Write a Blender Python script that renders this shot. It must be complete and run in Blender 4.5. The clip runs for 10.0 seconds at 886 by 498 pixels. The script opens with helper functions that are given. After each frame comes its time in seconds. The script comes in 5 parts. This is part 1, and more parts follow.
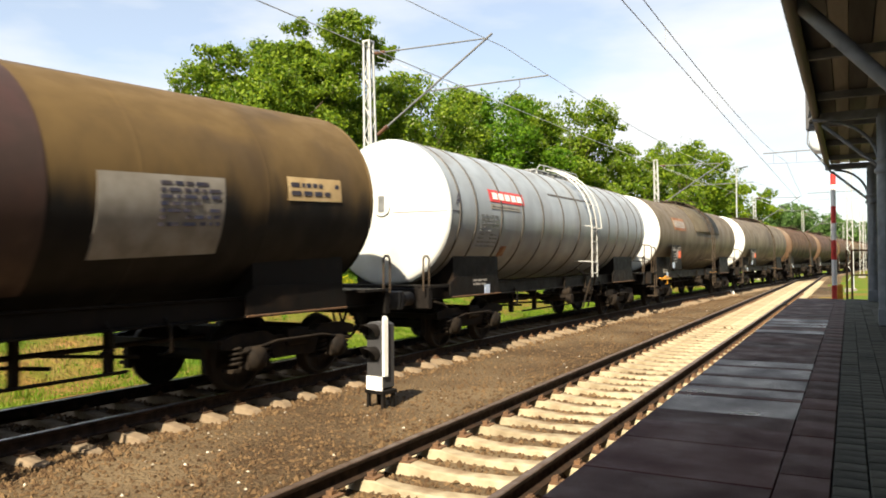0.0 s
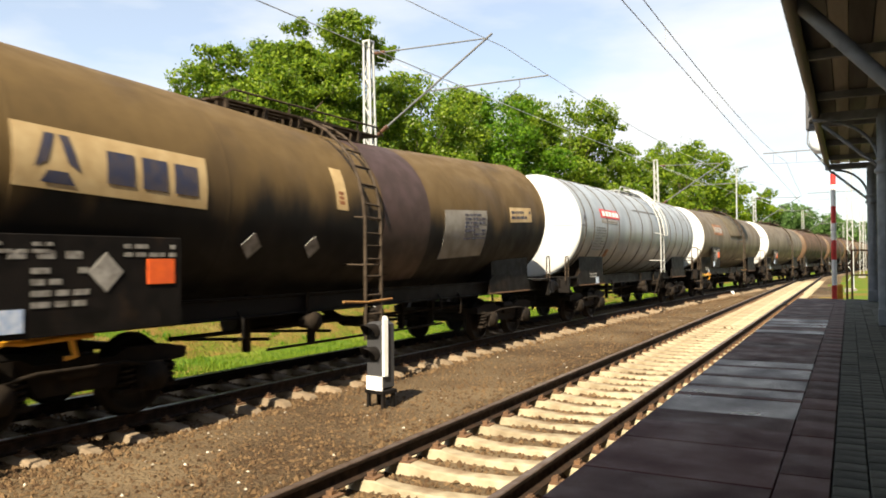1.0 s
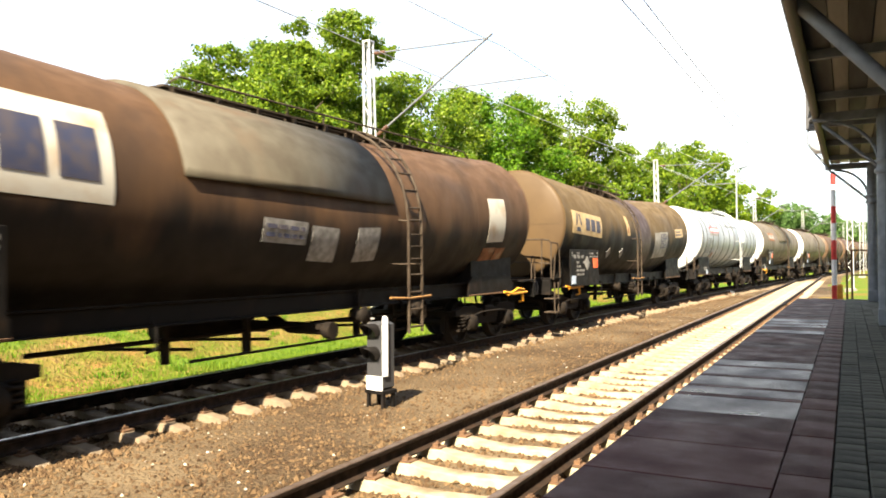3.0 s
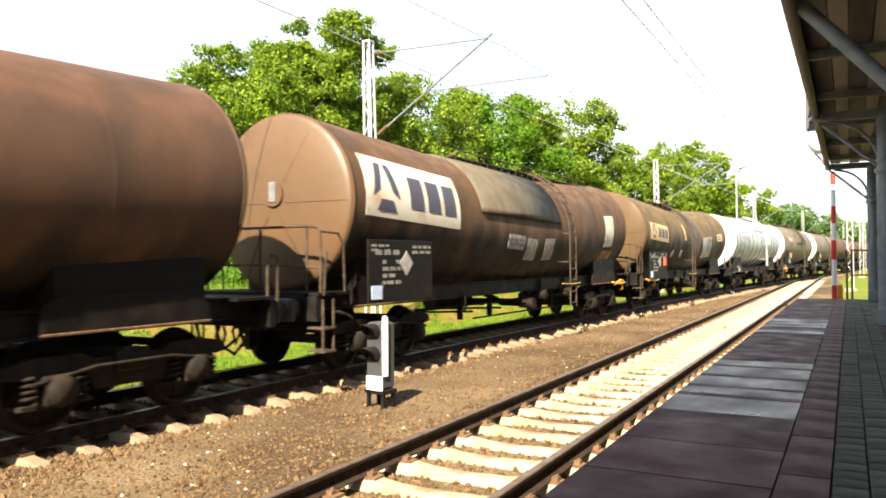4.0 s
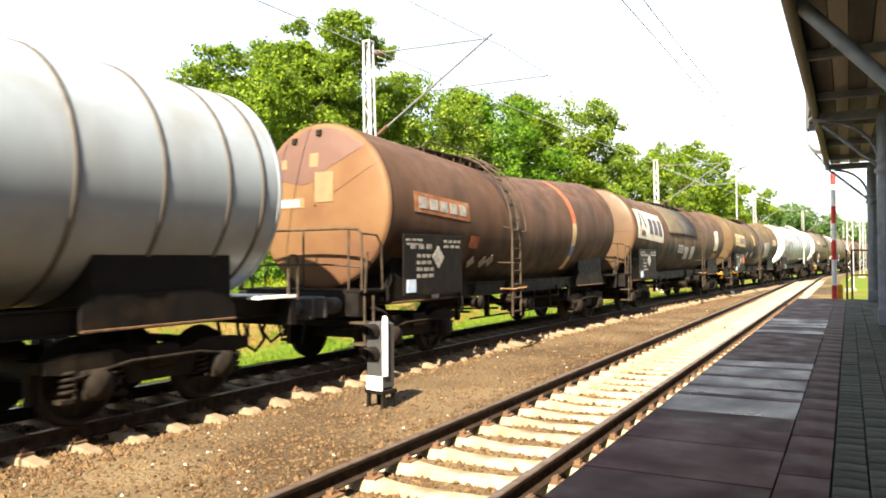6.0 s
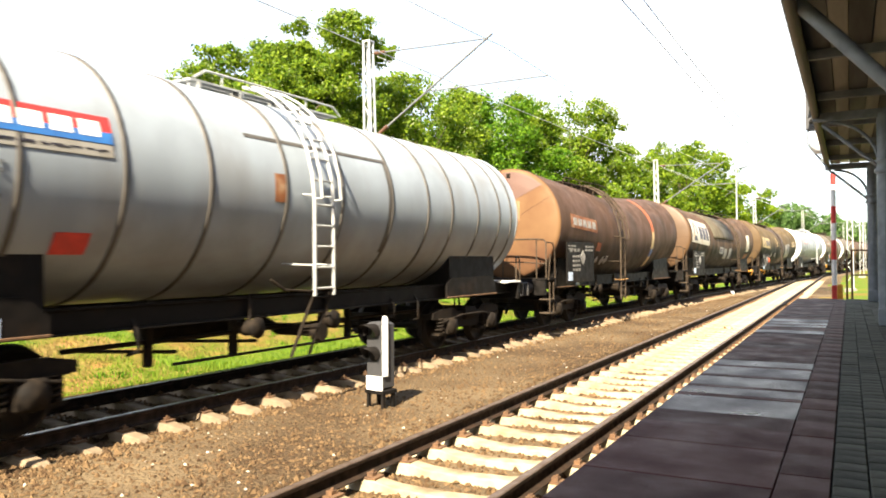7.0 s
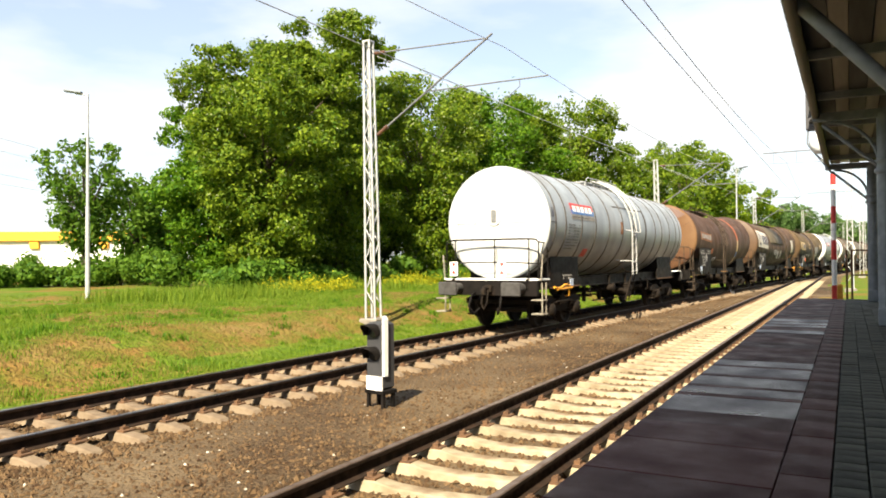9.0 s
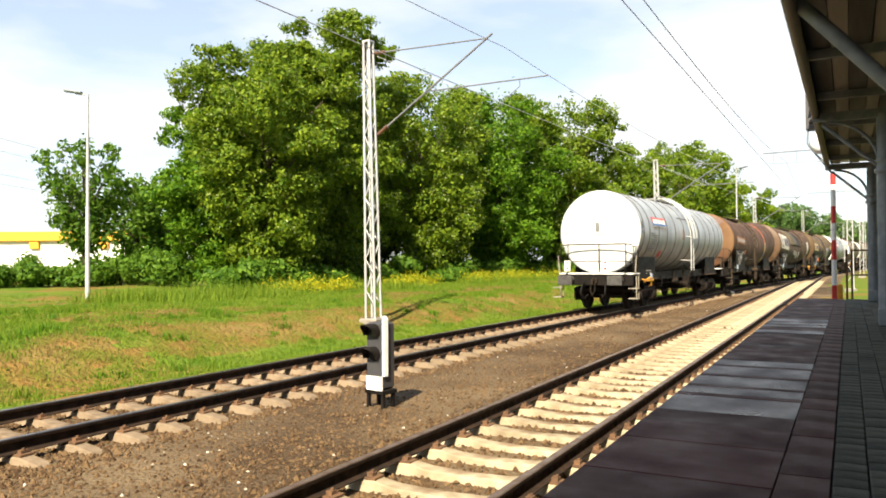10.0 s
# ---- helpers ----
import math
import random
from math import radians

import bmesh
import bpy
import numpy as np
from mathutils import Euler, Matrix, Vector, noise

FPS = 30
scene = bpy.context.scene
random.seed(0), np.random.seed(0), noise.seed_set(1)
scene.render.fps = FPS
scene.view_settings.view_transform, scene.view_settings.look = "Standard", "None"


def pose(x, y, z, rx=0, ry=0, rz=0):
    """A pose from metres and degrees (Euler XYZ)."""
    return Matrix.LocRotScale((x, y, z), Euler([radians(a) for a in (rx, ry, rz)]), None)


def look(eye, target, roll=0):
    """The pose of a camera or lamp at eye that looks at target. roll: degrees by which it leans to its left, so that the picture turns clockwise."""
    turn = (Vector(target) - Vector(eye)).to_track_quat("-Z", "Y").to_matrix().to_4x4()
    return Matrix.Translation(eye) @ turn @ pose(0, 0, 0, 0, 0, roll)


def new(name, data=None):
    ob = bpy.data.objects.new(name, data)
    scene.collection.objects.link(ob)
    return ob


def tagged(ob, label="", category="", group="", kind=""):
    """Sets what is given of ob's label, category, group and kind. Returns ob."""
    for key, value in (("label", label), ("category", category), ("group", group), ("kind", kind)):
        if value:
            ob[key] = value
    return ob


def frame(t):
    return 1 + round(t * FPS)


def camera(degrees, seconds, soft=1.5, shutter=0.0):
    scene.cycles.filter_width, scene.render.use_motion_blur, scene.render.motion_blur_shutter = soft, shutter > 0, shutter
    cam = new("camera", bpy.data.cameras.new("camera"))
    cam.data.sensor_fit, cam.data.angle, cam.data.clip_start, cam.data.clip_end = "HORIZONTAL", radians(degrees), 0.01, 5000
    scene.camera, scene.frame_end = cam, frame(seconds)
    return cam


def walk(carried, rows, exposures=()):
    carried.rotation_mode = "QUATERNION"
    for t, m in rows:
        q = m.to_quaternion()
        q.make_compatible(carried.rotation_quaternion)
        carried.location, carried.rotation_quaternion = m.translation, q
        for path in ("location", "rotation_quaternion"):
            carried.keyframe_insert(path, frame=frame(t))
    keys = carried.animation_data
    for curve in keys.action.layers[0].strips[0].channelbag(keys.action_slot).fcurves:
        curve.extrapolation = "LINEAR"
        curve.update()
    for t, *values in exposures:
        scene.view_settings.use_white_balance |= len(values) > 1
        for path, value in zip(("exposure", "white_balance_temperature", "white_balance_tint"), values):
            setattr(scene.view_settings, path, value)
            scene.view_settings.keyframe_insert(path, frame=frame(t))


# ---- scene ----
import itertools

cam = camera(61.03, 10.0, soft=1.8, shutter=0.25)
CAM_POSE = pose(0, 0, 1.751, 90.895, 0, 28.382) @ pose(0, 0, 0, 0, 0, -0.394)
walk(cam, [(0.0, CAM_POSE), (10.0, CAM_POSE)],
     exposures=[(0.0, 1.54), (1.5, 1.58), (2.0, 1.97), (2.5, 2.28), (4.0, 2.36), (7.5, 2.36), (8.0, 2.12), (8.5, 1.80), (9.0, 1.68), (10.0, 1.66)])

# ---- world and sun ----
SUN_DIR = Vector((0.22, -1.10, 1.0)).normalized()
sun = new("sun", bpy.data.lights.new("sun", "SUN"))
sun.data.energy, sun.data.angle, sun.data.color = 5.0, radians(0.55), (1.0, 0.87, 0.66)
sun.matrix_world = look(SUN_DIR * 60, (0, 0, 0))

world = bpy.data.worlds.new("sky_world")
scene.world = world
world.use_nodes = True
wn, wl = world.node_tree.nodes, world.node_tree.links
wn.clear()
w_out = wn.new("ShaderNodeOutputWorld")
w_sky = wn.new("ShaderNodeTexSky")
w_sky.sky_type, w_sky.sun_disc = "NISHITA", False
w_sky.sun_elevation = math.asin(SUN_DIR.z)
w_sky.sun_rotation = math.atan2(SUN_DIR.x, SUN_DIR.y)
w_bg = wn.new("ShaderNodeBackground")
w_bg.inputs["Strength"].default_value = 0.068
w_cloud = wn.new("ShaderNodeBackground")
w_cloud.inputs["Color"].default_value = (0.97, 0.99, 1.0, 1)
w_cloud.inputs["Strength"].default_value = 0.37
w_tc = wn.new("ShaderNodeTexCoord")
w_map = wn.new("ShaderNodeMapping")
w_map.inputs["Scale"].default_value = (1.3, 1.3, 4.2)
w_noise = wn.new("ShaderNodeTexNoise")
w_noise.inputs["Scale"].default_value, w_noise.inputs["Detail"].default_value = 1.6, 7
w_ramp = wn.new("ShaderNodeMapRange")
w_ramp.inputs["From Min"].default_value, w_ramp.inputs["From Max"].default_value = 0.38, 0.56
w_ramp.inputs["To Min"].default_value, w_ramp.inputs["To Max"].default_value = 0.35, 1.0
w_mix = wn.new("ShaderNodeMixShader")
wl.new(w_tc.outputs["Generated"], w_map.inputs["Vector"])
wl.new(w_map.outputs["Vector"], w_noise.inputs["Vector"])
wl.new(w_noise.outputs["Fac"], w_ramp.inputs["Value"])
# white haze and cloud lie low all round; thinned towards the unseen zenith to cut fill light
w_xyz = wn.new("ShaderNodeSeparateXYZ")
w_high = wn.new("ShaderNodeMapRange")
w_high.inputs["From Min"].default_value, w_high.inputs["From Max"].default_value = 0.42, 0.80
w_high.inputs["To Min"].default_value, w_high.inputs["To Max"].default_value = 1.0, 0.05
w_mul = wn.new("ShaderNodeMath")
w_mul.operation = "MULTIPLY"
wl.new(w_tc.outputs["Generated"], w_xyz.inputs["Vector"])
wl.new(w_xyz.outputs["Z"], w_high.inputs["Value"])
wl.new(w_ramp.outputs["Result"], w_mul.inputs[0])
wl.new(w_high.outputs["Result"], w_mul.inputs[1])
wl.new(w_mul.outputs["Value"], w_mix.inputs["Fac"])
wl.new(w_sky.outputs["Color"], w_bg.inputs["Color"])
wl.new(w_bg.outputs["Background"], w_mix.inputs[1])
wl.new(w_cloud.outputs["Background"], w_mix.inputs[2])
wl.new(w_mix.outputs["Shader"], w_out.inputs["Surface"])


# ---- mesh helpers ----
class Shape:
    """Collects vertices and faces of one mesh."""

    def __init__(self):
        self.v, self.f, self.smooth, self.crisp = [], [], [], False

    def add(self, verts, faces, smooth=False):
        n = len(self.v)
        self.v.extend(tuple(p) for p in verts)
        self.f.extend(tuple(i + n for i in q) for q in faces)
        self.smooth.extend([smooth] * len(faces))
        return self

    def box(self, x0, x1, y0, y1, z0, z1, m=None, bevel=0.0):
        if bevel:
            b = min(bevel, (x1 - x0) * .45, (y1 - y0) * .45, (z1 - z0) * .45)
            p = []
            for z, d in ((z0, b), (z0 + b, 0), (z1 - b, 0), (z1, b)):
                p += [(x0 + d, y0 + d, z), (x1 - d, y0 + d, z), (x1 - d, y1 - d, z), (x0 + d, y1 - d, z)]
            f = [(3, 2, 1, 0), (12, 13, 14, 15)]
            for k in range(3):
                for i in range(4):
                    a, c = k * 4 + i, k * 4 + (i + 1) % 4
                    f.append((a, c, c + 4, a + 4))
        else:
            p = [(x, y, z) for z in (z0, z1) for x, y in ((x0, y0), (x1, y0), (x1, y1), (x0, y1))]
            f = [(3, 2, 1, 0), (4, 5, 6, 7), (0, 1, 5, 4), (1, 2, 6, 5), (2, 3, 7, 6), (3, 0, 4, 7)]
        if m:
            p = [m @ Vector(q) for q in p]
        return self.add(p, f)

    def tube(self, points, r, n=8, r_end=None, closed_ends=True):
        pts = [Vector(p) for p in points]
        rings = []
        side = None
        for i, p in enumerate(pts):
            d = (pts[min(i + 1, len(pts) - 1)] - pts[max(i - 1, 0)]).normalized()
            if side is None:
                side = d.orthogonal().normalized()
            side = (side - d * side.dot(d)).normalized()
            up = d.cross(side)
            rr = r if r_end is None else r + (r_end - r) * i / (len(pts) - 1)
            rings.append([p + (side * math.cos(a) + up * math.sin(a)) * rr for a in (2 * math.pi * k / n for k in range(n))])
        verts = [q for ring in rings for q in ring]
        faces = [(i * n + k, i * n + (k + 1) % n, (i + 1) * n + (k + 1) % n, (i + 1) * n + k) for i in range(len(pts) - 1) for k in range(n)]
        self.add(verts, faces, True)
        if closed_ends:
            self.add(rings[0], [tuple(reversed(range(n)))])
            self.add(rings[-1], [tuple(range(n))])
        return self

    def lathe_y(self, profile, zc, n=48, xc=0.0):
        """Turns (y, radius) pairs about an axis along y."""
        verts = [(xc + r * math.sin(2 * math.pi * k / n), y, zc + r * math.cos(2 * math.pi * k / n)) for y, r in profile for k in range(n)]
        faces = [(i * n + k, (i + 1) * n + k, (i + 1) * n + (k + 1) % n, i * n + (k + 1) % n) for i in range(len(profile) - 1) for k in range(n)]
        return self.add(verts, faces, True)

    def lathe_x(self, profile, yc, zc, n=24):
        verts = [(x, yc + r * math.sin(2 * math.pi * k / n), zc + r * math.cos(2 * math.pi * k / n)) for x, r in profile for k in range(n)]
        faces = [(i * n + k, i * n + (k + 1) % n, (i + 1) * n + (k + 1) % n, (i + 1) * n + k) for i in range(len(profile) - 1) for k in range(n)]
        return self.add(verts, faces, True)

    def prism(self, outline, y0, y1):
        """Extrudes an outline of (x, z) along y."""
        n = len(outline)
        verts = [(x, y0, z) for x, z in outline] + [(x, y1, z) for x, z in outline]
        faces = [tuple(range(n)), tuple(reversed(range(n, 2 * n)))] + [(k, n + k, n + (k + 1) % n, (k + 1) % n) for k in range(n)]
        return self.add(verts, faces)

    def prism_x(self, outline, x0, x1):
        """Extrudes an outline of (y, z) along x."""
        n = len(outline)
        verts = [(x0, y, z) for y, z in outline] + [(x1, y, z) for y, z in outline]
        faces = [tuple(reversed(range(n))), tuple(range(n, 2 * n))] + [(k, (k + 1) % n, n + (k + 1) % n, n + k) for k in range(n)]
        return self.add(verts, faces)

    def mesh(self, name, material):
        me = bpy.data.meshes.new(name)
        me.from_pydata(self.v, [], self.f)
        me.polygons.foreach_set("use_smooth", self.smooth)
        if self.crisp:
            flat = {key for q in me.polygons if not q.use_smooth for key in q.edge_keys}
            for e in me.edges:
                e.use_edge_sharp = e.key in flat
        if material:
            me.materials.append(material)
        me.validate()
        me.update()
        return me


def part(name, shape, material, parent=None, label="", at=None):
    """Links a shape as one mesh object, under a thing or a part."""
    ob = new(name, shape if isinstance(shape, bpy.types.Mesh) else shape.mesh(name, material))
    if parent:
        ob.parent = parent
    if at is not None:
        ob.matrix_basis = at
    if label:
        ob["label"] = label
    return ob


def thing(name, label, category, at=None, group="", kind=""):
    ob = new(name)
    ob.empty_display_size = 0.2
    if at is not None:
        ob.matrix_basis = at
    return tagged(ob, label, category, group, kind)


# ---- materials ----
def material(name, base, other=None, rough=0.6, metal=0.0, scale=4.0, detail=6.0, bump=0.15, bump_scale=40.0, stretch=(1, 1, 1), low=0.35, high=0.65,
             third=None, third_scale=0.6, third_low=0.5, third_high=0.7, vary=0.0, rough_vary=0.1, coords="Object", specular=0.5, bump_distance=0.01):
    """A surface of two or three colours mixed by noise, with fine relief."""
    m = bpy.data.materials.new(name)
    m.use_nodes = True
    nt, b = m.node_tree, m.node_tree.nodes["Principled BSDF"]
    node, link = nt.nodes.new, nt.links.new
    tc, mp = node("ShaderNodeTexCoord"), node("ShaderNodeMapping")
    mp.inputs["Scale"].default_value = stretch
    link(tc.outputs[coords], mp.inputs["Vector"])

    def noise_fac(s, lo, hi, d=detail):
        n, r = node("ShaderNodeTexNoise"), node("ShaderNodeMapRange")
        n.inputs["Scale"].default_value, n.inputs["Detail"].default_value = s, d
        r.inputs["From Min"].default_value, r.inputs["From Max"].default_value = lo, hi
        link(mp.outputs["Vector"], n.inputs["Vector"])
        link(n.outputs["Fac"], r.inputs["Value"])
        return r.outputs["Result"]

    def mix(a, c, fac):
        x = node("ShaderNodeMix")
        x.data_type = "RGBA"
        link(fac, x.inputs["Factor"])
        for socket, value in ((x.inputs[6], a), (x.inputs[7], c)):
            if isinstance(value, tuple):
                socket.default_value = (*value, 1)
            else:
                link(value, socket)
        return x.outputs[2]

    fac = noise_fac(scale, low, high)
    color = mix(base, other or tuple(c * 0.7 for c in base), fac)
    if third:
        color = mix(color, third, noise_fac(third_scale, third_low, third_high))
    if vary:
        info, hsv, rng = node("ShaderNodeObjectInfo"), node("ShaderNodeHueSaturation"), node("ShaderNodeMapRange")
        rng.inputs["To Min"].default_value, rng.inputs["To Max"].default_value = 1 - vary, 1 + vary
        link(info.outputs["Random"], rng.inputs["Value"])
        link(rng.outputs["Result"], hsv.inputs["Value"])
        link(color, hsv.inputs["Color"])
        color = hsv.outputs["Color"]
    link(color, b.inputs["Base Color"])
    rr = node("ShaderNodeMapRange")
    rr.inputs["To Min"].default_value, rr.inputs["To Max"].default_value = max(0.02, rough - rough_vary), min(1, rough + rough_vary)
    link(fac, rr.inputs["Value"])
    link(rr.outputs["Result"], b.inputs["Roughness"])
    b.inputs["Metallic"].default_value = metal
    b.inputs["Specular IOR Level"].default_value = specular
    if bump:
        n2, bp = node("ShaderNodeTexNoise"), node("ShaderNodeBump")
        n2.inputs["Scale"].default_value, n2.inputs["Detail"].default_value = bump_scale, 5
        link(mp.outputs["Vector"], n2.inputs["Vector"])
        bp.inputs["Strength"].default_value, bp.inputs["Distance"].default_value = bump, bump_distance
        link(n2.outputs["Fac"], bp.inputs["Height"])
        link(bp.outputs["Normal"], b.inputs["Normal"])
    return m


def leaf_material(name, a, c, rough=0.65):
    """Leaves that differ one by one and let some light through."""
    m = bpy.data.materials.new(name)
    m.use_nodes = True
    nt, b = m.node_tree, m.node_tree.nodes["Principled BSDF"]
    geo, ramp = nt.nodes.new("ShaderNodeNewGeometry"), nt.nodes.new("ShaderNodeMix")
    ramp.data_type = "RGBA"
    ramp.inputs[6].default_value, ramp.inputs[7].default_value = (*a, 1), (*c, 1)
    nt.links.new(geo.outputs["Random Per Island"], ramp.inputs["Factor"])
    nt.links.new(ramp.outputs[2], b.inputs["Base Color"])
    b.inputs["Roughness"].default_value = rough
    b.inputs["Specular IOR Level"].default_value = 0.2
    tr, mx = nt.nodes.new("ShaderNodeBsdfTranslucent"), nt.nodes.new("ShaderNodeMixShader")
    nt.links.new(ramp.outputs[2], tr.inputs["Color"])
    mx.inputs["Fac"].default_value = 0.42
    nt.links.new(b.outputs["BSDF"], mx.inputs[1])
    nt.links.new(tr.outputs["BSDF"], mx.inputs[2])
    nt.links.new(mx.outputs["Shader"], nt.nodes["Material Output"].inputs["Surface"])
    return m


def island_material(name, a, c, rough=0.92):
    """Loose stones, each with its own tone between two colours."""
    m = bpy.data.materials.new(name)
    m.use_nodes = True
    nt, b = m.node_tree, m.node_tree.nodes["Principled BSDF"]
    geo, ramp = nt.nodes.new("ShaderNodeNewGeometry"), nt.nodes.new("ShaderNodeMix")
    ramp.data_type = "RGBA"
    ramp.inputs[6].default_value, ramp.inputs[7].default_value = (*a, 1), (*c, 1)
    nt.links.new(geo.outputs["Random Per Island"], ramp.inputs["Factor"])
    nt.links.new(ramp.outputs[2], b.inputs["Base Color"])
    b.inputs["Roughness"].default_value, b.inputs["Specular IOR Level"].default_value = rough, 0.2
    return m


def tank_paint(name, base, other, streak, grime_shade=None, grime_shade_z=0.0, rough=0.66, specular=0.25):
    """Weathered tank paint with dark runs; the height-masked black puts grime and shade into the lower half's colour,
    ragged along its upper edge.
    """
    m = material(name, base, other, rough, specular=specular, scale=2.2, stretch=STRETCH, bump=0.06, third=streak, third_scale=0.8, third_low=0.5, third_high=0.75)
    if not grime_shade:
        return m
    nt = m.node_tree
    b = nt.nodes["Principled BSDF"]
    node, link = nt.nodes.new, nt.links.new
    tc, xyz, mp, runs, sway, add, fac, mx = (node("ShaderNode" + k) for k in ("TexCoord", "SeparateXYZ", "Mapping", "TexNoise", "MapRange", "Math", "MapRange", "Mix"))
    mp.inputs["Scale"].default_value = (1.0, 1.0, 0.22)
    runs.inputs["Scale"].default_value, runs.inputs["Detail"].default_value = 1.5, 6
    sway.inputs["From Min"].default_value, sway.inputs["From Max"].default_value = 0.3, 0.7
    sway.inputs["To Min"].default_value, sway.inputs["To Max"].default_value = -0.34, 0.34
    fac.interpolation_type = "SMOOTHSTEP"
    fac.inputs["From Min"].default_value, fac.inputs["From Max"].default_value = grime_shade_z - 0.30, grime_shade_z + 0.32
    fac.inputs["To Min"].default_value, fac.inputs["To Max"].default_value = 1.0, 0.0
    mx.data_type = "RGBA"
    mx.inputs[7].default_value = (*grime_shade, 1)
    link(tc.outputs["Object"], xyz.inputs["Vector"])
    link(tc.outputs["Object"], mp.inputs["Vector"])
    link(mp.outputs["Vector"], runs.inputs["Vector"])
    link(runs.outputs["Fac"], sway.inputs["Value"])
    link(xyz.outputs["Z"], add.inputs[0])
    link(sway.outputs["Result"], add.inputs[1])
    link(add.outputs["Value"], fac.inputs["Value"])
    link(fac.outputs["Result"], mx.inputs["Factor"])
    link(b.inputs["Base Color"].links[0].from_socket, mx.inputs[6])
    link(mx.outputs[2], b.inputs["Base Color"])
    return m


M = {}
M["ballast"] = material("ballast", (0.094, 0.061, 0.031), (0.027, 0.016, 0.008), 0.95, scale=34, detail=8, bump=1.0, bump_scale=16, third=(0.128, 0.092, 0.052), third_scale=0.35, third_low=0.42, third_high=0.62, bump_distance=0.05, specular=0.2)
M["grass_soil"] = material("grass_soil", (0.060, 0.118, 0.008), (0.120, 0.150, 0.018), 0.95, scale=0.9, detail=9, bump=1.0, bump_scale=9, third=(0.17, 0.105, 0.03), third_scale=0.22, third_low=0.52, third_high=0.64, bump_distance=0.12, specular=0.1)
M["dry_soil"] = material("dry_soil", (0.185, 0.105, 0.030), (0.100, 0.112, 0.014), 0.95, scale=1.6, detail=9, low=.3, high=.6, bump=1.0, bump_scale=9, third=(0.20, 0.135, 0.048), third_scale=0.5, third_low=.52, third_high=.7, bump_distance=0.12, specular=0.1)
M["concrete_sleeper"] = material("concrete_sleeper", (0.340, 0.295, 0.200), (0.225, 0.180, 0.115), 0.9, scale=5, bump=0.5, bump_scale=60, vary=0.14, third=(0.15, 0.10, 0.06), third_scale=2.2, third_low=0.52, third_high=0.76, specular=0.2)
M["stained_sleeper"] = material("stained_sleeper", (0.215, 0.165, 0.110), (0.150, 0.110, 0.072), 0.9, scale=5, bump=0.5, bump_scale=60, vary=0.16, third=(0.085, 0.058, 0.036), third_scale=2.6, third_low=0.5, third_high=0.74, specular=0.2)
M["rail_rust"] = material("rail_rust", (0.030, 0.017, 0.010), (0.014, 0.009, 0.006), 0.85, 0.0, specular=0.2, scale=9, bump=0.3, bump_scale=80)
M["rail_head"] = material("rail_head", (0.175, 0.129, 0.099), (0.114, 0.076, 0.053), 0.5, 0.6, scale=7, bump=0.1)
M["rail_worn"] = material("rail_worn", (0.20, 0.18, 0.165), (0.12, 0.10, 0.085), 0.35, 0.9, scale=7, bump=0.05)
M["fastener"] = material("fastener", (0.16, 0.085, 0.04), (0.08, 0.045, 0.025), 0.85, 0.2, scale=15)
M["black_paint"] = material("black_paint", (0.006, 0.0055, 0.005), (0.011, 0.009, 0.008), 0.6, scale=5, third=(0.03, 0.019, 0.012), third_scale=2.0, third_low=0.58, third_high=0.8, specular=0.1)
M["bogie_grime"] = material("bogie_grime", (0.007, 0.0055, 0.0045), (0.022, 0.016, 0.011), 0.8, 0.0, scale=6, bump=0.3, vary=0.15, specular=0.12)
M["wheel_steel"] = material("wheel_steel", (0.008, 0.0065, 0.005), (0.018, 0.013, 0.010), 0.75, 0.1, scale=8, specular=0.25)
M["galvanised"] = material("galvanised", (0.441, 0.448, 0.441), (0.350, 0.357, 0.350), 0.5, 0.3, scale=10, bump=0.08)
M["white_paint"] = material("white_paint", (0.82, 0.82, 0.80), (0.70, 0.70, 0.67), 0.5, scale=3, bump=0.05)
M["yellow_paint"] = material("yellow_paint", (0.75, 0.36, 0.02), (0.55, 0.25, 0.02), 0.5, scale=8)
M["red_paint"] = material("red_paint", (0.62, 0.03, 0.025), (0.45, 0.03, 0.025), 0.45, scale=6, bump=0.05)
M["blue_paint"] = material("blue_paint", (0.03, 0.15, 0.42), (0.03, 0.10, 0.30), 0.45, scale=6, bump=0.05)
M["orange_plate"] = material("orange_plate", (0.80, 0.13, 0.02), (0.65, 0.10, 0.02), 0.5, scale=6, bump=0.05)
M["canopy_grey"] = material("canopy_grey", (0.21, 0.235, 0.26), (0.14, 0.16, 0.18), 0.55, scale=4, bump=0.1)
M["canopy_board"] = material("canopy_board", (0.10, 0.095, 0.085), (0.06, 0.055, 0.05), 0.7, scale=3, stretch=(1, 0.1, 1))
M["canopy_light_board"] = material("canopy_light_board", (0.42, 0.40, 0.34), (0.30, 0.28, 0.24), 0.7, scale=3, stretch=(1, 0.1, 1))
M["gutter"] = material("gutter", (0.13, 0.105, 0.085), (0.20, 0.17, 0.14), 0.6, 0.2, scale=5)
M["slab_red"] = material("slab_red", (0.080, 0.034, 0.028), (0.050, 0.022, 0.020), 0.6, specular=0.12, scale=2.2, low=.3, high=.7, bump=0.5, bump_scale=120, vary=0.3, rough_vary=0.16)
# smoother slabs; part of the sky's sheen is put into their bluish colour
M["slab_sheen"] = material("slab_sheen", (0.052, 0.040, 0.046), (0.036, 0.024, 0.028), 0.40, specular=0.36, scale=1.7, low=.36, high=.64, stretch=(1, .6, 1), bump=0.6, bump_scale=90, vary=0.25, rough_vary=0.13)
M["paver_green"] = material("paver_green", (0.078, 0.080, 0.054), (0.046, 0.044, 0.033), 0.8, scale=3, bump=0.5, bump_scale=60, vary=0.32, specular=0.25)
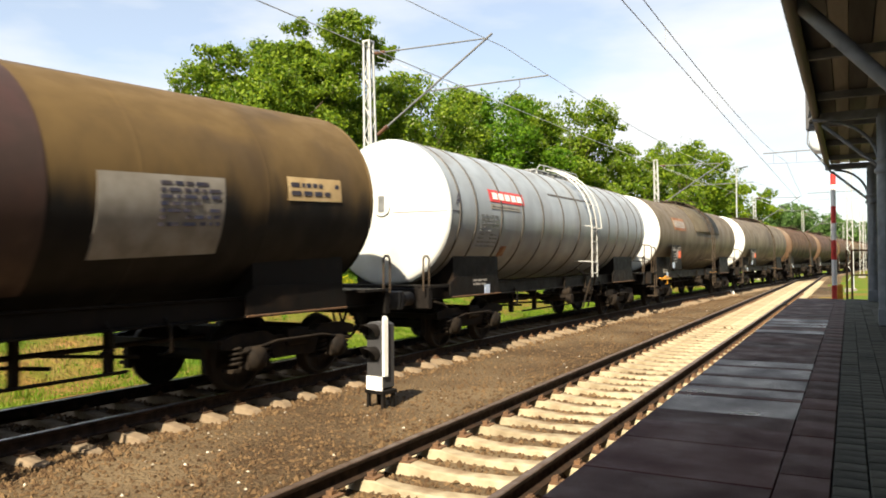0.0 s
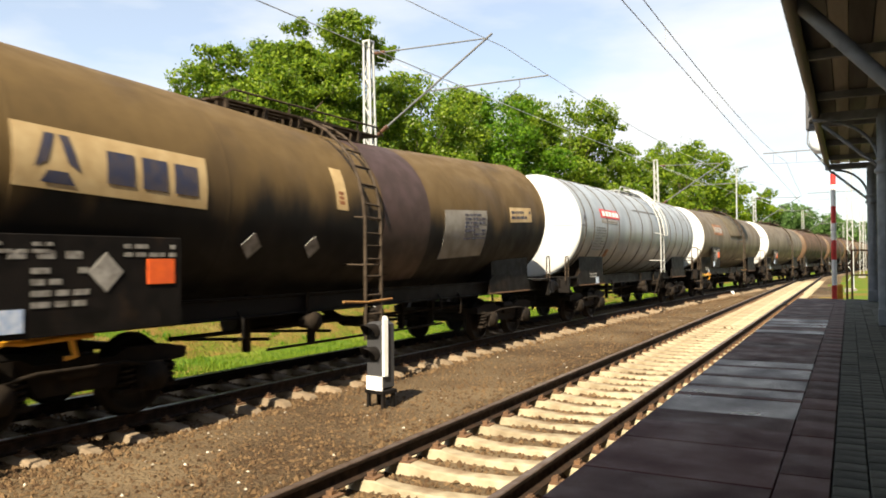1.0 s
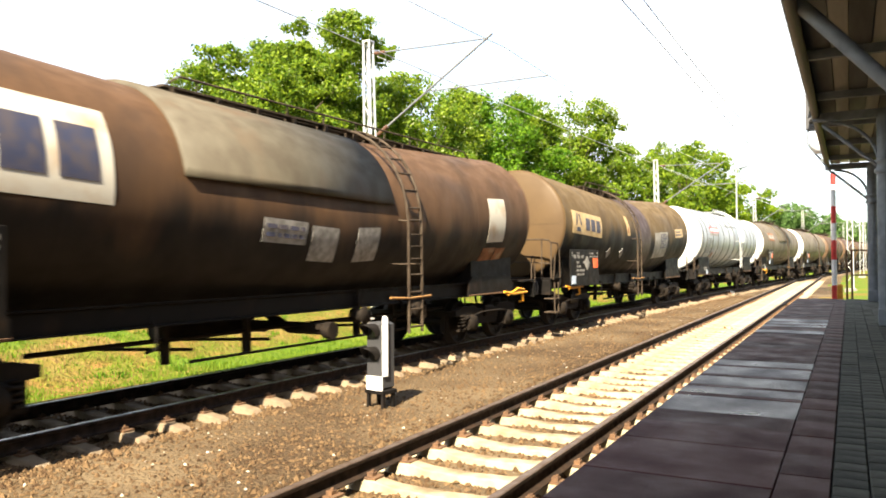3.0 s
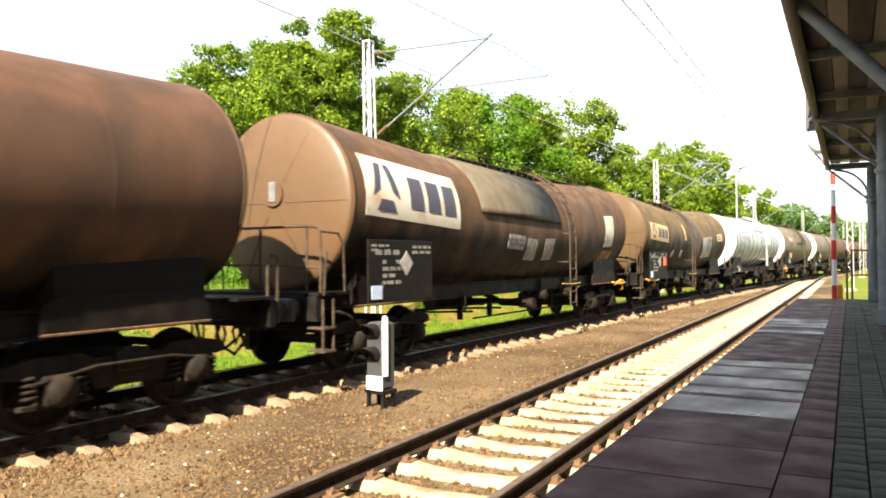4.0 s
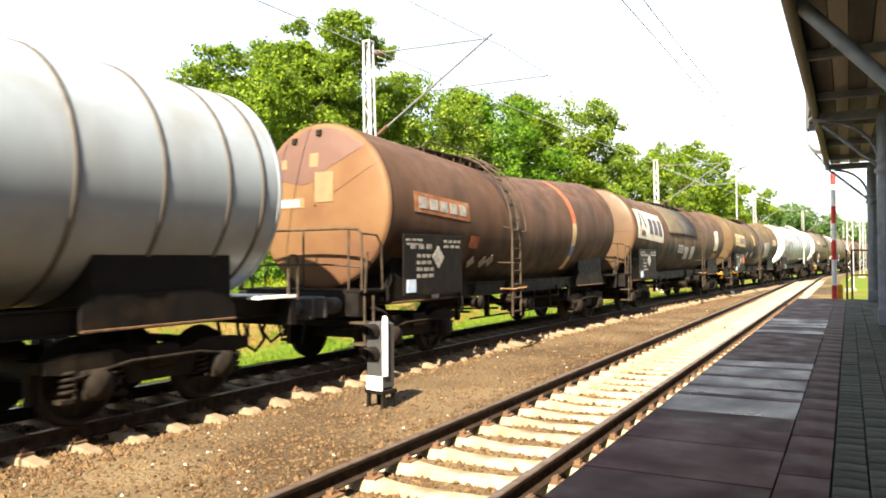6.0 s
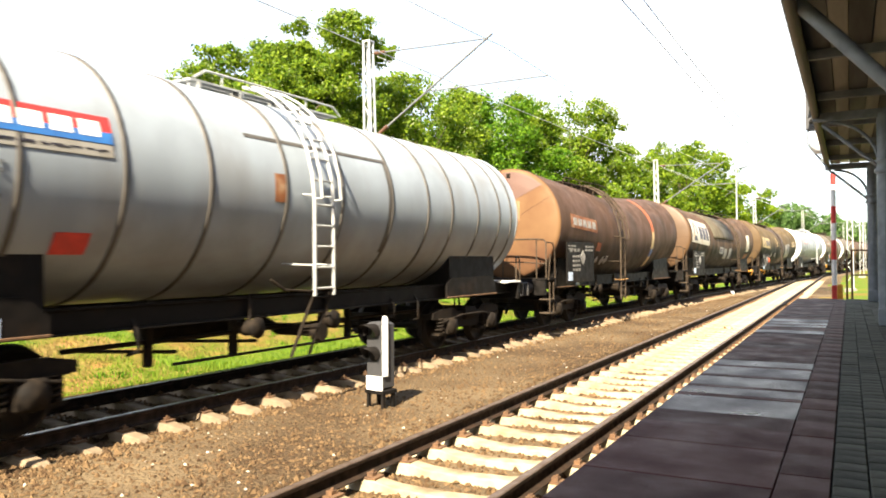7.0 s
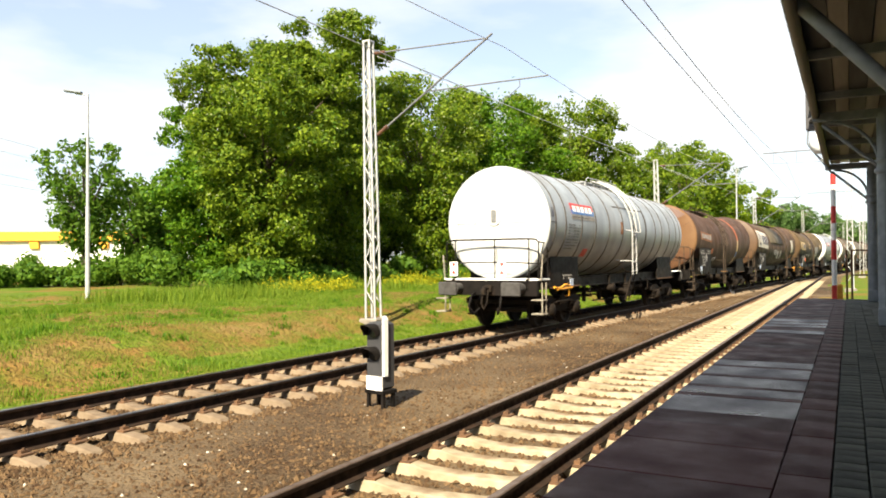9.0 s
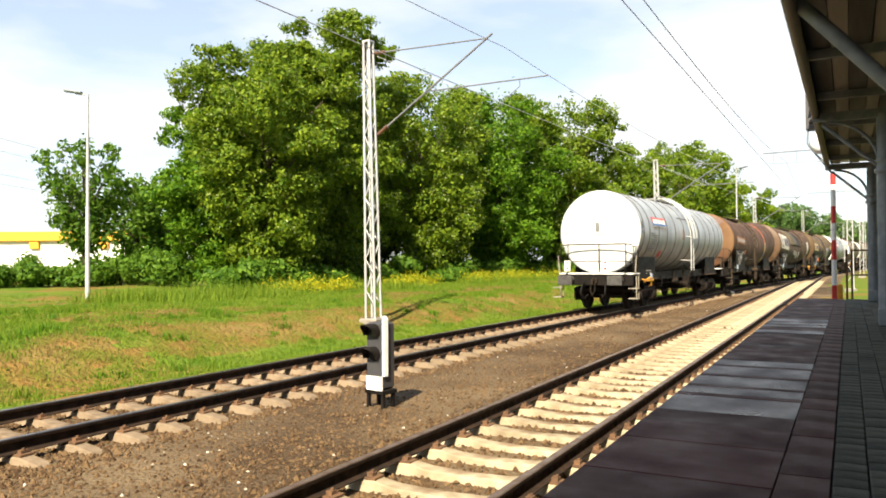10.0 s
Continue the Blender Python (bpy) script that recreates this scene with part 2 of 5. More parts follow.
M["joint"] = material("joint", (0.045, 0.04, 0.034), (0.03, 0.027, 0.022), 0.95, scale=8)
M["platform_edge"] = material("platform_edge", (0.22, 0.20, 0.17), (0.14, 0.12, 0.10), 0.85, scale=4, bump=0.3)
M["plaster"] = material("plaster", (0.45, 0.40, 0.32), (0.38, 0.33, 0.26), 0.9, scale=2)
M["bark"] = material("bark", (0.10, 0.075, 0.05), (0.055, 0.04, 0.028), 0.95, scale=5, stretch=(3, 3, 0.6), bump=0.8, bump_scale=14)
M["glass_lamp"] = material("glass_lamp", (0.75, 0.77, 0.78), (0.68, 0.7, 0.7), 0.25, scale=3, bump=0)
M["lens_dark"] = material("lens_dark", (0.02, 0.02, 0.022), (0.03, 0.03, 0.03), 0.15, scale=4, bump=0)
M["leaf"] = leaf_material("leaf", (0.040, 0.098, 0.004), (0.190, 0.262, 0.012))
M["leaf_vivid"] = leaf_material("leaf_vivid", (0.030, 0.098, 0.003), (0.130, 0.240, 0.008))
M["leaf_blossom"] = leaf_material("leaf_blossom", (0.12, 0.20, 0.03), (0.36, 0.40, 0.19))
M["leaf_dark"] = leaf_material("leaf_dark", (0.036, 0.098, 0.007), (0.110, 0.200, 0.014))
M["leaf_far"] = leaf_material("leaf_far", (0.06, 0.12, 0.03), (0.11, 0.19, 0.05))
M["grass_blade"] = leaf_material("grass_blade", (0.062, 0.130, 0.006), (0.185, 0.255, 0.018))
M["grass_dry"] = leaf_material("grass_dry", (0.120, 0.110, 0.020), (0.290, 0.190, 0.066))
M["flower_yellow"] = leaf_material("flower_yellow", (0.12, 0.19, 0.010), (0.48, 0.42, 0.010))


# ---- line of the tracks ----
TRACK_A_X, TRACK_B_X, BEND, BEND_END = -3.102, -8.208, 0.0008177, 52.2


def bend(y):
    if y < 0:
        return 0.0
    return BEND * (y * y if y < BEND_END else BEND_END ** 2 + 2 * BEND_END * (y - BEND_END))


def line_a(y):
    # the near track is straight up to the points, where it joins the curve of the other
    joined = TRACK_B_X + bend(y)
    return max(TRACK_A_X, joined) if y > 60 else TRACK_A_X


def line_b(y):
    return TRACK_B_X + bend(y)


# ---- ground ----
def steps(*stretches):
    out = []
    for a, b, d in stretches:
        n = max(1, round((b - a) / d))
        out += [a + (b - a) * i / n for i in range(n)]
    return out + [stretches[-1][1]]


def smooth(a, b, x):
    t = min(1, max(0, (x - a) / (b - a)))
    return t * t * (3 - 2 * t)


def ground_z(x, y):
    u = x - bend(y)
    z = -0.25
    if u < -10.4:
        z = -0.25 - 0.12 * smooth(-10.4, -10.9, u) + 0.67 * smooth(-11.2, -14.2, u)
        z += 0.10 * smooth(-12, -15, u) * noise.noise((x * 0.13, y * 0.13, 3.1)) + 0.05 * smooth(-11, -12, u) * noise.noise((x * 0.7, y * 0.7, 7.7))
    else:
        z += 0.02 * noise.noise((x * 0.9, y * 0.9, 1.3)) + 0.014 * noise.noise((x * 3.1, y * 3.1, 5.3))
        for line in (line_a(y), line_b(y)):
            z -= 0.02 * smooth(1.7, 1.2, abs(x - line))
    if y < 28.6 and x > -2.3:
        # ballast heaped against the platform's foot
        z += 0.115 * smooth(-2.32, -2.10, x) + 0.02 * noise.noise((x * 5, y * 4, 2.2))
    if y > 28 and x > -1.2:
        z = z + 0.2 * smooth(-1.2, 0.5, x)
    return z


def is_ballast(x, y):
    wob = 0.25 * noise.noise((x * 1.3, y * 1.3, 9.0)) + 0.12 * noise.noise((x * 4, y * 4, 2.0))
    if x < line_b(y) - 1.85 + wob:
        return False
    right = -1.5 if y < 28.6 else max(-0.9, line_b(y) + 2.4) + wob
    return x < right


def build_ground():
    xs = steps((-1500, -300, 150), (-300, -60, 20), (-60, -26, 1.5), (-26, -11.6, 0.3), (-11.6, -1.4, 0.15), (-1.4, 20, 0.8), (20, 200, 20), (200, 1500, 150))
    ys = steps((-300, -30, 30), (-30, 2, 2), (2, 30, 0.3), (30, 60, 0.8), (60, 200, 4), (200, 600, 40), (600, 3000, 300))
    s = Shape()
    nx = len(xs)
    verts = [(x, y, ground_z(x, y)) for y in ys for x in xs]
    faces, kinds = [], []
    for j in range(len(ys) - 1):
        for i in range(nx - 1):
            faces.append((j * nx + i, j * nx + i + 1, (j + 1) * nx + i + 1, (j + 1) * nx + i))
            cx, cy = (xs[i] + xs[i + 1]) / 2, (ys[j] + ys[j + 1]) / 2
            if is_ballast(cx, cy):
                kinds.append(0)
            else:
                kinds.append(2 if cy < 70 and dryness(cx, cy) > 0.04 else 1)
    s.add(verts, faces, True)
    me = s.mesh("ground", M["ballast"])
    me.materials.append(M["grass_soil"])
    me.materials.append(M["dry_soil"])
    me.polygons.foreach_set("material_index", kinds)
    ground_sheet = new("ground", me)
    tagged(ground_sheet, "brown gravel between the tracks and a dry grassy bank beyond", "ground", kind="structure")


def scatter_stones(name, label, spots, mat, seed):
    """Loose four-sided stones, one by one, half sunk in the bed."""
    gen = np.random.default_rng(seed)
    n = len(spots)
    c = np.array([(x, y, ground_z(x, y) + r * .25) for x, y, r in spots])
    r = np.array([q[2] for q in spots])
    v = np.zeros((n, 5, 3))
    v[:, 0, 2] = r * gen.uniform(.6, 1.1, n)
    turn = gen.uniform(0, 6.28, n)
    for k in range(4):
        a = turn + k * 1.5708 + gen.uniform(-.35, .35, n)
        d = r * gen.uniform(.75, 1.4, n)
        v[:, k + 1, 0], v[:, k + 1, 1], v[:, k + 1, 2] = np.cos(a) * d, np.sin(a) * d, gen.uniform(-.4, .3, n) * r
    v += c[:, None, :]
    base = np.arange(n)[:, None] * 5
    faces = np.concatenate([base + np.array(q) for q in ((0, 1, 2), (0, 2, 3), (0, 3, 4), (0, 4, 1))])
    me = bpy.data.meshes.new(name)
    me.from_pydata(v.reshape(-1, 3).tolist(), [], faces.tolist())
    me.materials.append(mat)
    tagged(new(name, me), label, "gravel", kind="stuff")


def build_stones():
    rng = random.Random(5)
    spots, pale = [], []
    while len(spots) < 52000:
        y = 3.5 + 40 * rng.random() ** 1.9
        x = rng.uniform(line_b(y) - 1.85, -1.62)
        near_line = abs(x - line_a(y)) < 1.5 or abs(x - line_b(y)) < 1.5
        r = rng.uniform(0.010, 0.026) * (1.35 if near_line else 1) * (1.7 if rng.random() < .03 else 1)
        if noise.noise((x * 1.1, y * 0.7, 4.4)) + rng.uniform(-.5, .8) > -.1 or near_line:
            spots.append((x, y, r))
    for _ in range(420):
        y = 4 + 32 * rng.random() ** 1.5
        pale.append((rng.uniform(line_b(y) - 1, -1.8), y, rng.uniform(.010, .022)))
    scatter_stones("ballast_stones", "loose brown ballast stones around the sleepers", spots, M["stone_bits"], 6)
    scatter_stones("pale_stones", "few pale limestone chips in the brown gravel", pale, M["stone_pale"], 7)


def blades(name, label, spots, mat, seed, category="grass", each=5):
    """Tufts of leaning blades; spots of (x, y, height, width, spread)."""
    gen = np.random.default_rng(seed)
    p = np.repeat(np.array([(x, y, ground_z(x, y), h, w, q) for x, y, h, w, q in spots]), each, axis=0)
    n = len(p)
    a, h = gen.uniform(0, 6.28, n), p[:, 3] * gen.uniform(.45, 1.35, n)
    bx, by = p[:, 0] + gen.normal(size=n) * p[:, 5], p[:, 1] + gen.normal(size=n) * p[:, 5]
    dx, dy, lean = np.cos(a) * p[:, 4], np.sin(a) * p[:, 4], gen.uniform(0, .75, n) * h
    v = np.empty((n, 3, 3))
    v[:, 0] = np.stack([bx - dx, by - dy, p[:, 2] - .01], 1)
    v[:, 1] = np.stack([bx + dx, by + dy, p[:, 2] - .01], 1)
    v[:, 2] = np.stack([bx - np.sin(a) * lean, by + np.cos(a) * lean, p[:, 2] + h], 1)
    me = bpy.data.meshes.new(name)
    me.from_pydata(v.reshape(-1, 3).tolist(), [], np.arange(n * 3).reshape(-1, 3).tolist())
    me.materials.append(mat)
    tagged(new(name, me), label, category, kind="stuff")


def dryness(x, y):
    """How bare and straw-coloured the bank is: most on the slope, broken into patches."""
    u = x - bend(y)
    slope = smooth(-11.5, -12.3, u) * smooth(-16.2, -13.6, u)
    top = 0.45 * smooth(-14.5, -16.5, u) * smooth(-21, -18, u)
    n = noise.noise((x * 0.34, y * 0.16, 6.0)) + 0.55 * noise.noise((x * 1.1, y * 0.7, 8.0)) + 0.25 * noise.noise((x * 3.1, y * 2.6, 2.0))
    return slope * 0.72 + top + 1.35 * n - 0.56


def build_grass():
    rng = random.Random(11)
    green, dry, weeds, tall, yellow = [], [], [], [], []
    for _ in range(64000):
        y = 4 + 52 * rng.random() ** 1.35
        u = -rng.uniform(10.35, 24) if rng.random() < .8 else -rng.uniform(14, 34)
        x = bend(y) + u
        d = dryness(x, y) + rng.uniform(-.22, .22)
        far = 1 + max(0, y - 20) * .02
        clump = 0.5 + 0.9 * max(0, noise.noise((x * 1.3, y * 1.3, 3.0)) + .25)
        if d > 0.05:
            if rng.random() < .6:
                dry.append((x, y, .07 * clump * far, .008 * far, .07))
            elif rng.random() < .6:
                green.append((x, y, .06 * clump * far, .009 * far, .05))
        else:
            green.append((x, y, .085 * clump * far, .010 * far, .06))
    for _ in range(420):
        y = 5 + 40 * rng.random() ** 1.3
        x = bend(y) - rng.uniform(11.6, 24)
        s = .35 + .9 * rng.random() ** 3
        for _ in range(5 + int(9 * s)):
            weeds.append((x + rng.gauss(0, .13 * s), y + rng.gauss(0, .13 * s), .14 * s, .014, .06))
    for _ in range(5200):
        y = rng.uniform(18, 78)
        x = -20.2 - rng.random() ** .8 * 5.2 + (y - 22) * 0.05
        if noise.noise((y * 0.12, x * .2, 9.0)) > -.12:
            tall.append((x, y, rng.uniform(.3, .62), .016, .12))
    for _ in range(1900):
        y = rng.uniform(22, 75)
        x = -21.6 - rng.random() * 2.4 + (y - 22) * 0.045
        if noise.noise((y * 0.23, 4.0, 1.0)) + 0.5 * noise.noise((x, y, 1.0)) > 0.02:
            yellow.append((x, y))
    blades("grass", "short green grass on the bank beyond the tracks", green, M["grass_blade"], 21)
    blades("dry_grass", "dry straw-coloured grass tufts on the bank", dry, M["grass_dry"], 22)
    blades("weeds", "dark green leafy weeds scattered over the bank", weeds, M["leaf_vivid"], 23, "weeds")
    blades("tall_grass", "tall fresh green grass before the trees", tall, M["grass_blade"], 24)
    lobes = [(x, y, ground_z(x, y) + .28, rng.uniform(.25, .6), rng.uniform(.3, .8), rng.uniform(.2, .5)) for x, y in yellow[::5]]
    me = leaf_cloud(lobes, 15000, .055, rng)
    me.materials.append(M["flower_yellow"])
    tagged(new("yellow_wildflowers", me), "yellow flowering weeds before the trees", "wildflowers", kind="stuff")


# ---- tracks ----
def rail_shape(line, y0, y1, offset, worn):
    """A rail of real section swept along its line: foot, web and head."""
    outline = [(-.0625, -.159), (.0625, -.159), (.0625, -.150), (.014, -.135), (.008, -.12), (.008, -.055), (.034, -.038), (.036, -.008), (.029, 0),
               (-.029, 0), (-.036, -.008), (-.034, -.038), (-.008, -.055), (-.008, -.12), (-.014, -.135), (-.0625, -.150)]
    ys = steps((y0, 0, 4), (0, 60, 2), (60, y1, 5))
    n = len(outline)
    s = Shape()
    s.add([(line(y) + offset + x, y, z) for y in ys for x, z in outline],
          [(j * n + k, j * n + (k + 1) % n, (j + 1) * n + (k + 1) % n, (j + 1) * n + k) for j in range(len(ys) - 1) for k in range(n)])
    me = s.mesh("rail", M["rail_rust"])
    me.materials.append(worn)
    me.polygons.foreach_set("material_index", [1 if 7 <= (i % n) <= 9 else 0 for i in range(len(me.polygons))])
    return me


def sleeper_mesh(mat):
    """Concrete sleeper: high rail seats, waisted middle, sloped sides."""
    s = Shape()
    prof = [(-1.26, -.30, .07), (-1.20, -.222, .082), (-1.15, -.205, .088), (-.92, -.178, .09), (-.58, -.170, .09), (-.40, -.20, .095), (0, -.212, .09), (.40, -.20, .095), (.58, -.170, .09), (.92, -.178, .09), (1.15, -.205, .088), (1.20, -.222, .082), (1.26, -.30, .07)]
    verts = []
    for x, z, w in prof:
        verts += [(x, -w - .045, -.42), (x, -w, z - .012), (x, -w + .018, z), (x, w - .018, z), (x, w, z - .012), (x, w + .045, -.42)]
    faces = []
    for i in range(len(prof) - 1):
        for k in range(5):
            faces.append((i * 6 + k, (i + 1) * 6 + k, (i + 1) * 6 + k + 1, i * 6 + k + 1))
    e = (len(prof) - 1) * 6
    faces += [tuple(range(6)), tuple(reversed(range(e, e + 6)))]
    return s.add(verts, faces).mesh("sleeper", mat)


def fastener(s, x, y, z):
    for d in (-1, 1):
        s.box(x + d * .115 - .06, x + d * .115 + .06, y - .075, y + .075, z, z + .018)
        s.box(x + d * .095 - .03, x + d * .095 + .03, y - .035, y + .035, z + .018, z + .05)
        s.tube([(x + d * .105, y, z + .03), (x + d * .105, y, z + .07)], .015, 6)


def build_track(name, label, line, first, y_end, worn, mesh):
    track = thing(name, label, "railway track", kind="structure")
    for d in (-.7525, .7525):
        part("rail", rail_shape(line, -40, y_end, d, worn), None, track)
    clips = Shape()
    y = first - 0.5969 * 34
    far = Shape()
    while y < y_end:
        x = line(y)
        if y < 72:
            ob = part("sleeper", mesh, None, track, at=pose(x, y, random.uniform(-.008, .006), 0, 0, -math.degrees(math.atan((line(y + 1) - line(y - 1)) / 2)) + random.uniform(-.6, .6)))
        else:
            far.box(x - 1.24, x + 1.24, y - .12, y + .12, -.4, -.18)
        if 2 < y < 45:
            for d in (-.7525, .7525):
                fastener(clips, x + d, y, -.172)
        y += 0.5969
    tagged(part("rail_fastener", clips, M["fastener"], track), kind="stuff")
    tagged(part("far_sleeper", far, M["stained_sleeper"], track), kind="stuff")


# ---- platform ----
PLATFORM_Z, EDGE_X, PLATFORM_END = 0.38, -1.585, 28.6


def build_platform():
    plat = thing("platform", "dark paved station platform in the shade of its canopy", "platform", kind="structure")
    s = Shape().box(EDGE_X + .06, 6, -14, PLATFORM_END - .02, -.6, PLATFORM_Z - .035)
    part("platform_body", s, M["joint"], plat)
    e = Shape()
    for k in range(14):
        y0 = -14 + k * 3.04
        e.box(EDGE_X + .02, EDGE_X + .16, y0, y0 + 3.03, -.5, PLATFORM_Z - .09, bevel=.01)
    part("edge_wall", e, M["platform_edge"], plat)
    # slabs along the edge; lengths placed to fit the camera's view
    rng = random.Random(3)
    cuts = [2.0, 2.7, 3.4, 4.1, 4.88, 5.87, 6.55, 7.07, 8.06, 8.64, 9.46, 10.33, 11.0, 11.8, 12.6, 13.4, 14.2, 15.1, 15.9, 16.6, 17.2, 17.9, 18.8, 19.6, 20.4, 21.2, 22, 22.8, 23.6, 24.4, 25.2, 26, 26.8, 27.6, PLATFORM_END]
    laid = []
    for a, b in zip(cuts, cuts[1:]):
        mid = (a + b) / 2
        # sheen slabs go where the camera sees the sky reflected
        if 6.9 < mid < 11.1 or 15 < mid < 15.6 or 16.5 < mid < 18.8:
            laid += [(a, b - .15, True), (b - .15, b, False)]
        else:
            laid.append((a, b, False))
    for a, b, blue in laid:
        q = Shape().box(EDGE_X, -.42, a + .006, b - .006, -.06, 0, bevel=.006)
        tilt = rng.uniform(-.5, .5) if b - a > .3 else 0
        part("edge_slab", q, M["slab_sheen" if blue else "slab_red"], plat, at=pose(0, 0, PLATFORM_Z + rng.uniform(-.003, .003)) @ pose(0, (a + b) / 2, 0, tilt) @ pose(0, -(a + b) / 2, 0))
    back = Shape().box(EDGE_X, -.42, -14, 2.0, PLATFORM_Z - .06, PLATFORM_Z, bevel=.006)
    part("edge_slab", back, M["slab_red"], plat)
    slab = Shape().box(-.148, .148, -.29, .29, -.05, 0, bevel=.006).mesh("red_slab", M["slab_red"])
    y = 3.2
    while y < PLATFORM_END - .3:
        part("slab", slab, None, plat, at=pose(-.265, y, PLATFORM_Z + rng.uniform(-.004, .003), rng.uniform(-.4, .4), rng.uniform(-.4, .4)))
        y += .59
    green = Shape().box(-.098, .098, -.098, .098, -.05, 0, bevel=.008).mesh("green_paver", M["paver_green"])
    rest = Shape()
    for col in range(26):
        x = -.008 + col * .203
        y = 4.2 + (col % 2) * .1
        while y < PLATFORM_END - .1:
            if col < 4 and y < 18:
                part("paver", green, None, plat, at=pose(x, y, PLATFORM_Z + rng.uniform(-.004, .003), rng.uniform(-.5, .5), rng.uniform(-.5, .5)))
            elif col < 7:
                rest.box(x - .098, x + .098, y - .098, y + .098, PLATFORM_Z - .05, PLATFORM_Z + rng.uniform(-.004, .003))
            y += .203
    rest.box(1.32, 6, -14, PLATFORM_END - .05, PLATFORM_Z - .05, PLATFORM_Z)
    rest.box(-.42, 1.32, -14, 2.9, PLATFORM_Z - .05, PLATFORM_Z - .002)
    tagged(part("far_pavers", rest, M["paver_green"], plat), kind="stuff")


# ---- canopy ----
EAVE_X, EAVE_Z, CANOPY_END = -.56, 4.84, 28.2


def canopy_post(y, x=.66):
    post = thing("canopy_post", "blue-grey painted cast iron canopy post with curved bracket", "post", pose(x, y, PLATFORM_Z), group="posts of the canopy")
    part("base", Shape().box(-.15, .15, -.15, .15, 0, .35, bevel=.02), M["canopy_grey"], post)
    part("shaft", Shape().tube([(0, 0, .35), (0, 0, 4.3)], .15, 14, .14), M["canopy_grey"], post)
    part("capital", Shape().lathe_z([(3.05, .12), (3.1, .19), (3.16, .19), (3.2, .15), (3.3, .15), (3.34, .2), (3.4, .12)]), M["canopy_grey"], post)
    pts = [(-.10 - .95 * (1 - math.cos(a)), 0, 3.25 + .95 * math.sin(a)) for a in (i * math.pi / 2 / 8 for i in range(9))]
    part("curved_bracket", Shape().tube(pts, .035, 6), M["canopy_grey"], post)
    part("strut", Shape().tube([(-.08, 0, 3.2), (-1.12, 0, 4.16)], .04, 6), M["canopy_grey"], post)
    part("cross_beam", Shape().box(-1.3, 2.4, -.07, .07, 4.22, 4.4), M["canopy_grey"], post)
    return post


def lathe_z(self, profile, n=16):
    verts = [(r * math.cos(2 * math.pi * k / n), r * math.sin(2 * math.pi * k / n), z) for z, r in profile for k in range(n)]
    faces = [(i * n + k, i * n + (k + 1) % n, (i + 1) * n + (k + 1) % n, (i + 1) * n + k) for i in range(len(profile) - 1) for k in range(n)]
    return self.add(verts, faces, True)


Shape.lathe_z = lathe_z


def build_canopy():
    roof = thing("canopy_roof", "grey boarded platform canopy roof seen from below", "canopy roof", kind="structure")
    y0, y1 = -16, CANOPY_END
    part("roof_sheet", Shape().box(EAVE_X - .05, 6.2, y0, y1, EAVE_Z + .14, EAVE_Z + .22), M["canopy_board"], roof)
    x, k = EAVE_X + .06, 0
    while x < 2.6:
        w = .24 if k % 2 else .30
        part("ceiling_board", Shape().box(x, x + w - .01, y0 + .02, y1 - .02, EAVE_Z + .05 + .03 * (k % 2), EAVE_Z + .136, bevel=.004), M["canopy_light_board" if k % 2 else "canopy_board"], roof)
        x += w
        k += 1
    part("fascia", Shape().box(EAVE_X - .05, EAVE_X, y0, y1, EAVE_Z - .10, EAVE_Z + .14), M["gutter"], roof)
    part("gutter", Shape().tube([(EAVE_X - .02, y, EAVE_Z - .10) for y in (y0, 0, 10, 20, y1)], .08, 10), M["gutter"], roof)
    for i in range(12):
        y = -10.5 + i * 3.3
        part("rafter", Shape().box(EAVE_X + .0, 3, y - .05, y + .05, EAVE_Z - .10, EAVE_Z + .04), M["canopy_grey"], roof)
    for y in (-4.5, 6.6, 17.6, 27.3):
        canopy_post(y)
    brace = thing("canopy_brace", "grey steel tube brace under the canopy", "brace")
    part("tube", Shape().tube([(-0.58, 9.95, 4.91), (1.2, 9.95, 2.85)], .085, 14), M["canopy_grey"], brace)
    # unseen wall added behind the platform, raised to keep sky light off the tanks
    wall = thing("station_building", "plain plastered wall out of view behind the platform, added to block sky light", "building", kind="structure")
    part("wall", Shape().box(6.0, 6.4, -16, CANOPY_END, -.4, 11.5), M["plaster"], wall)


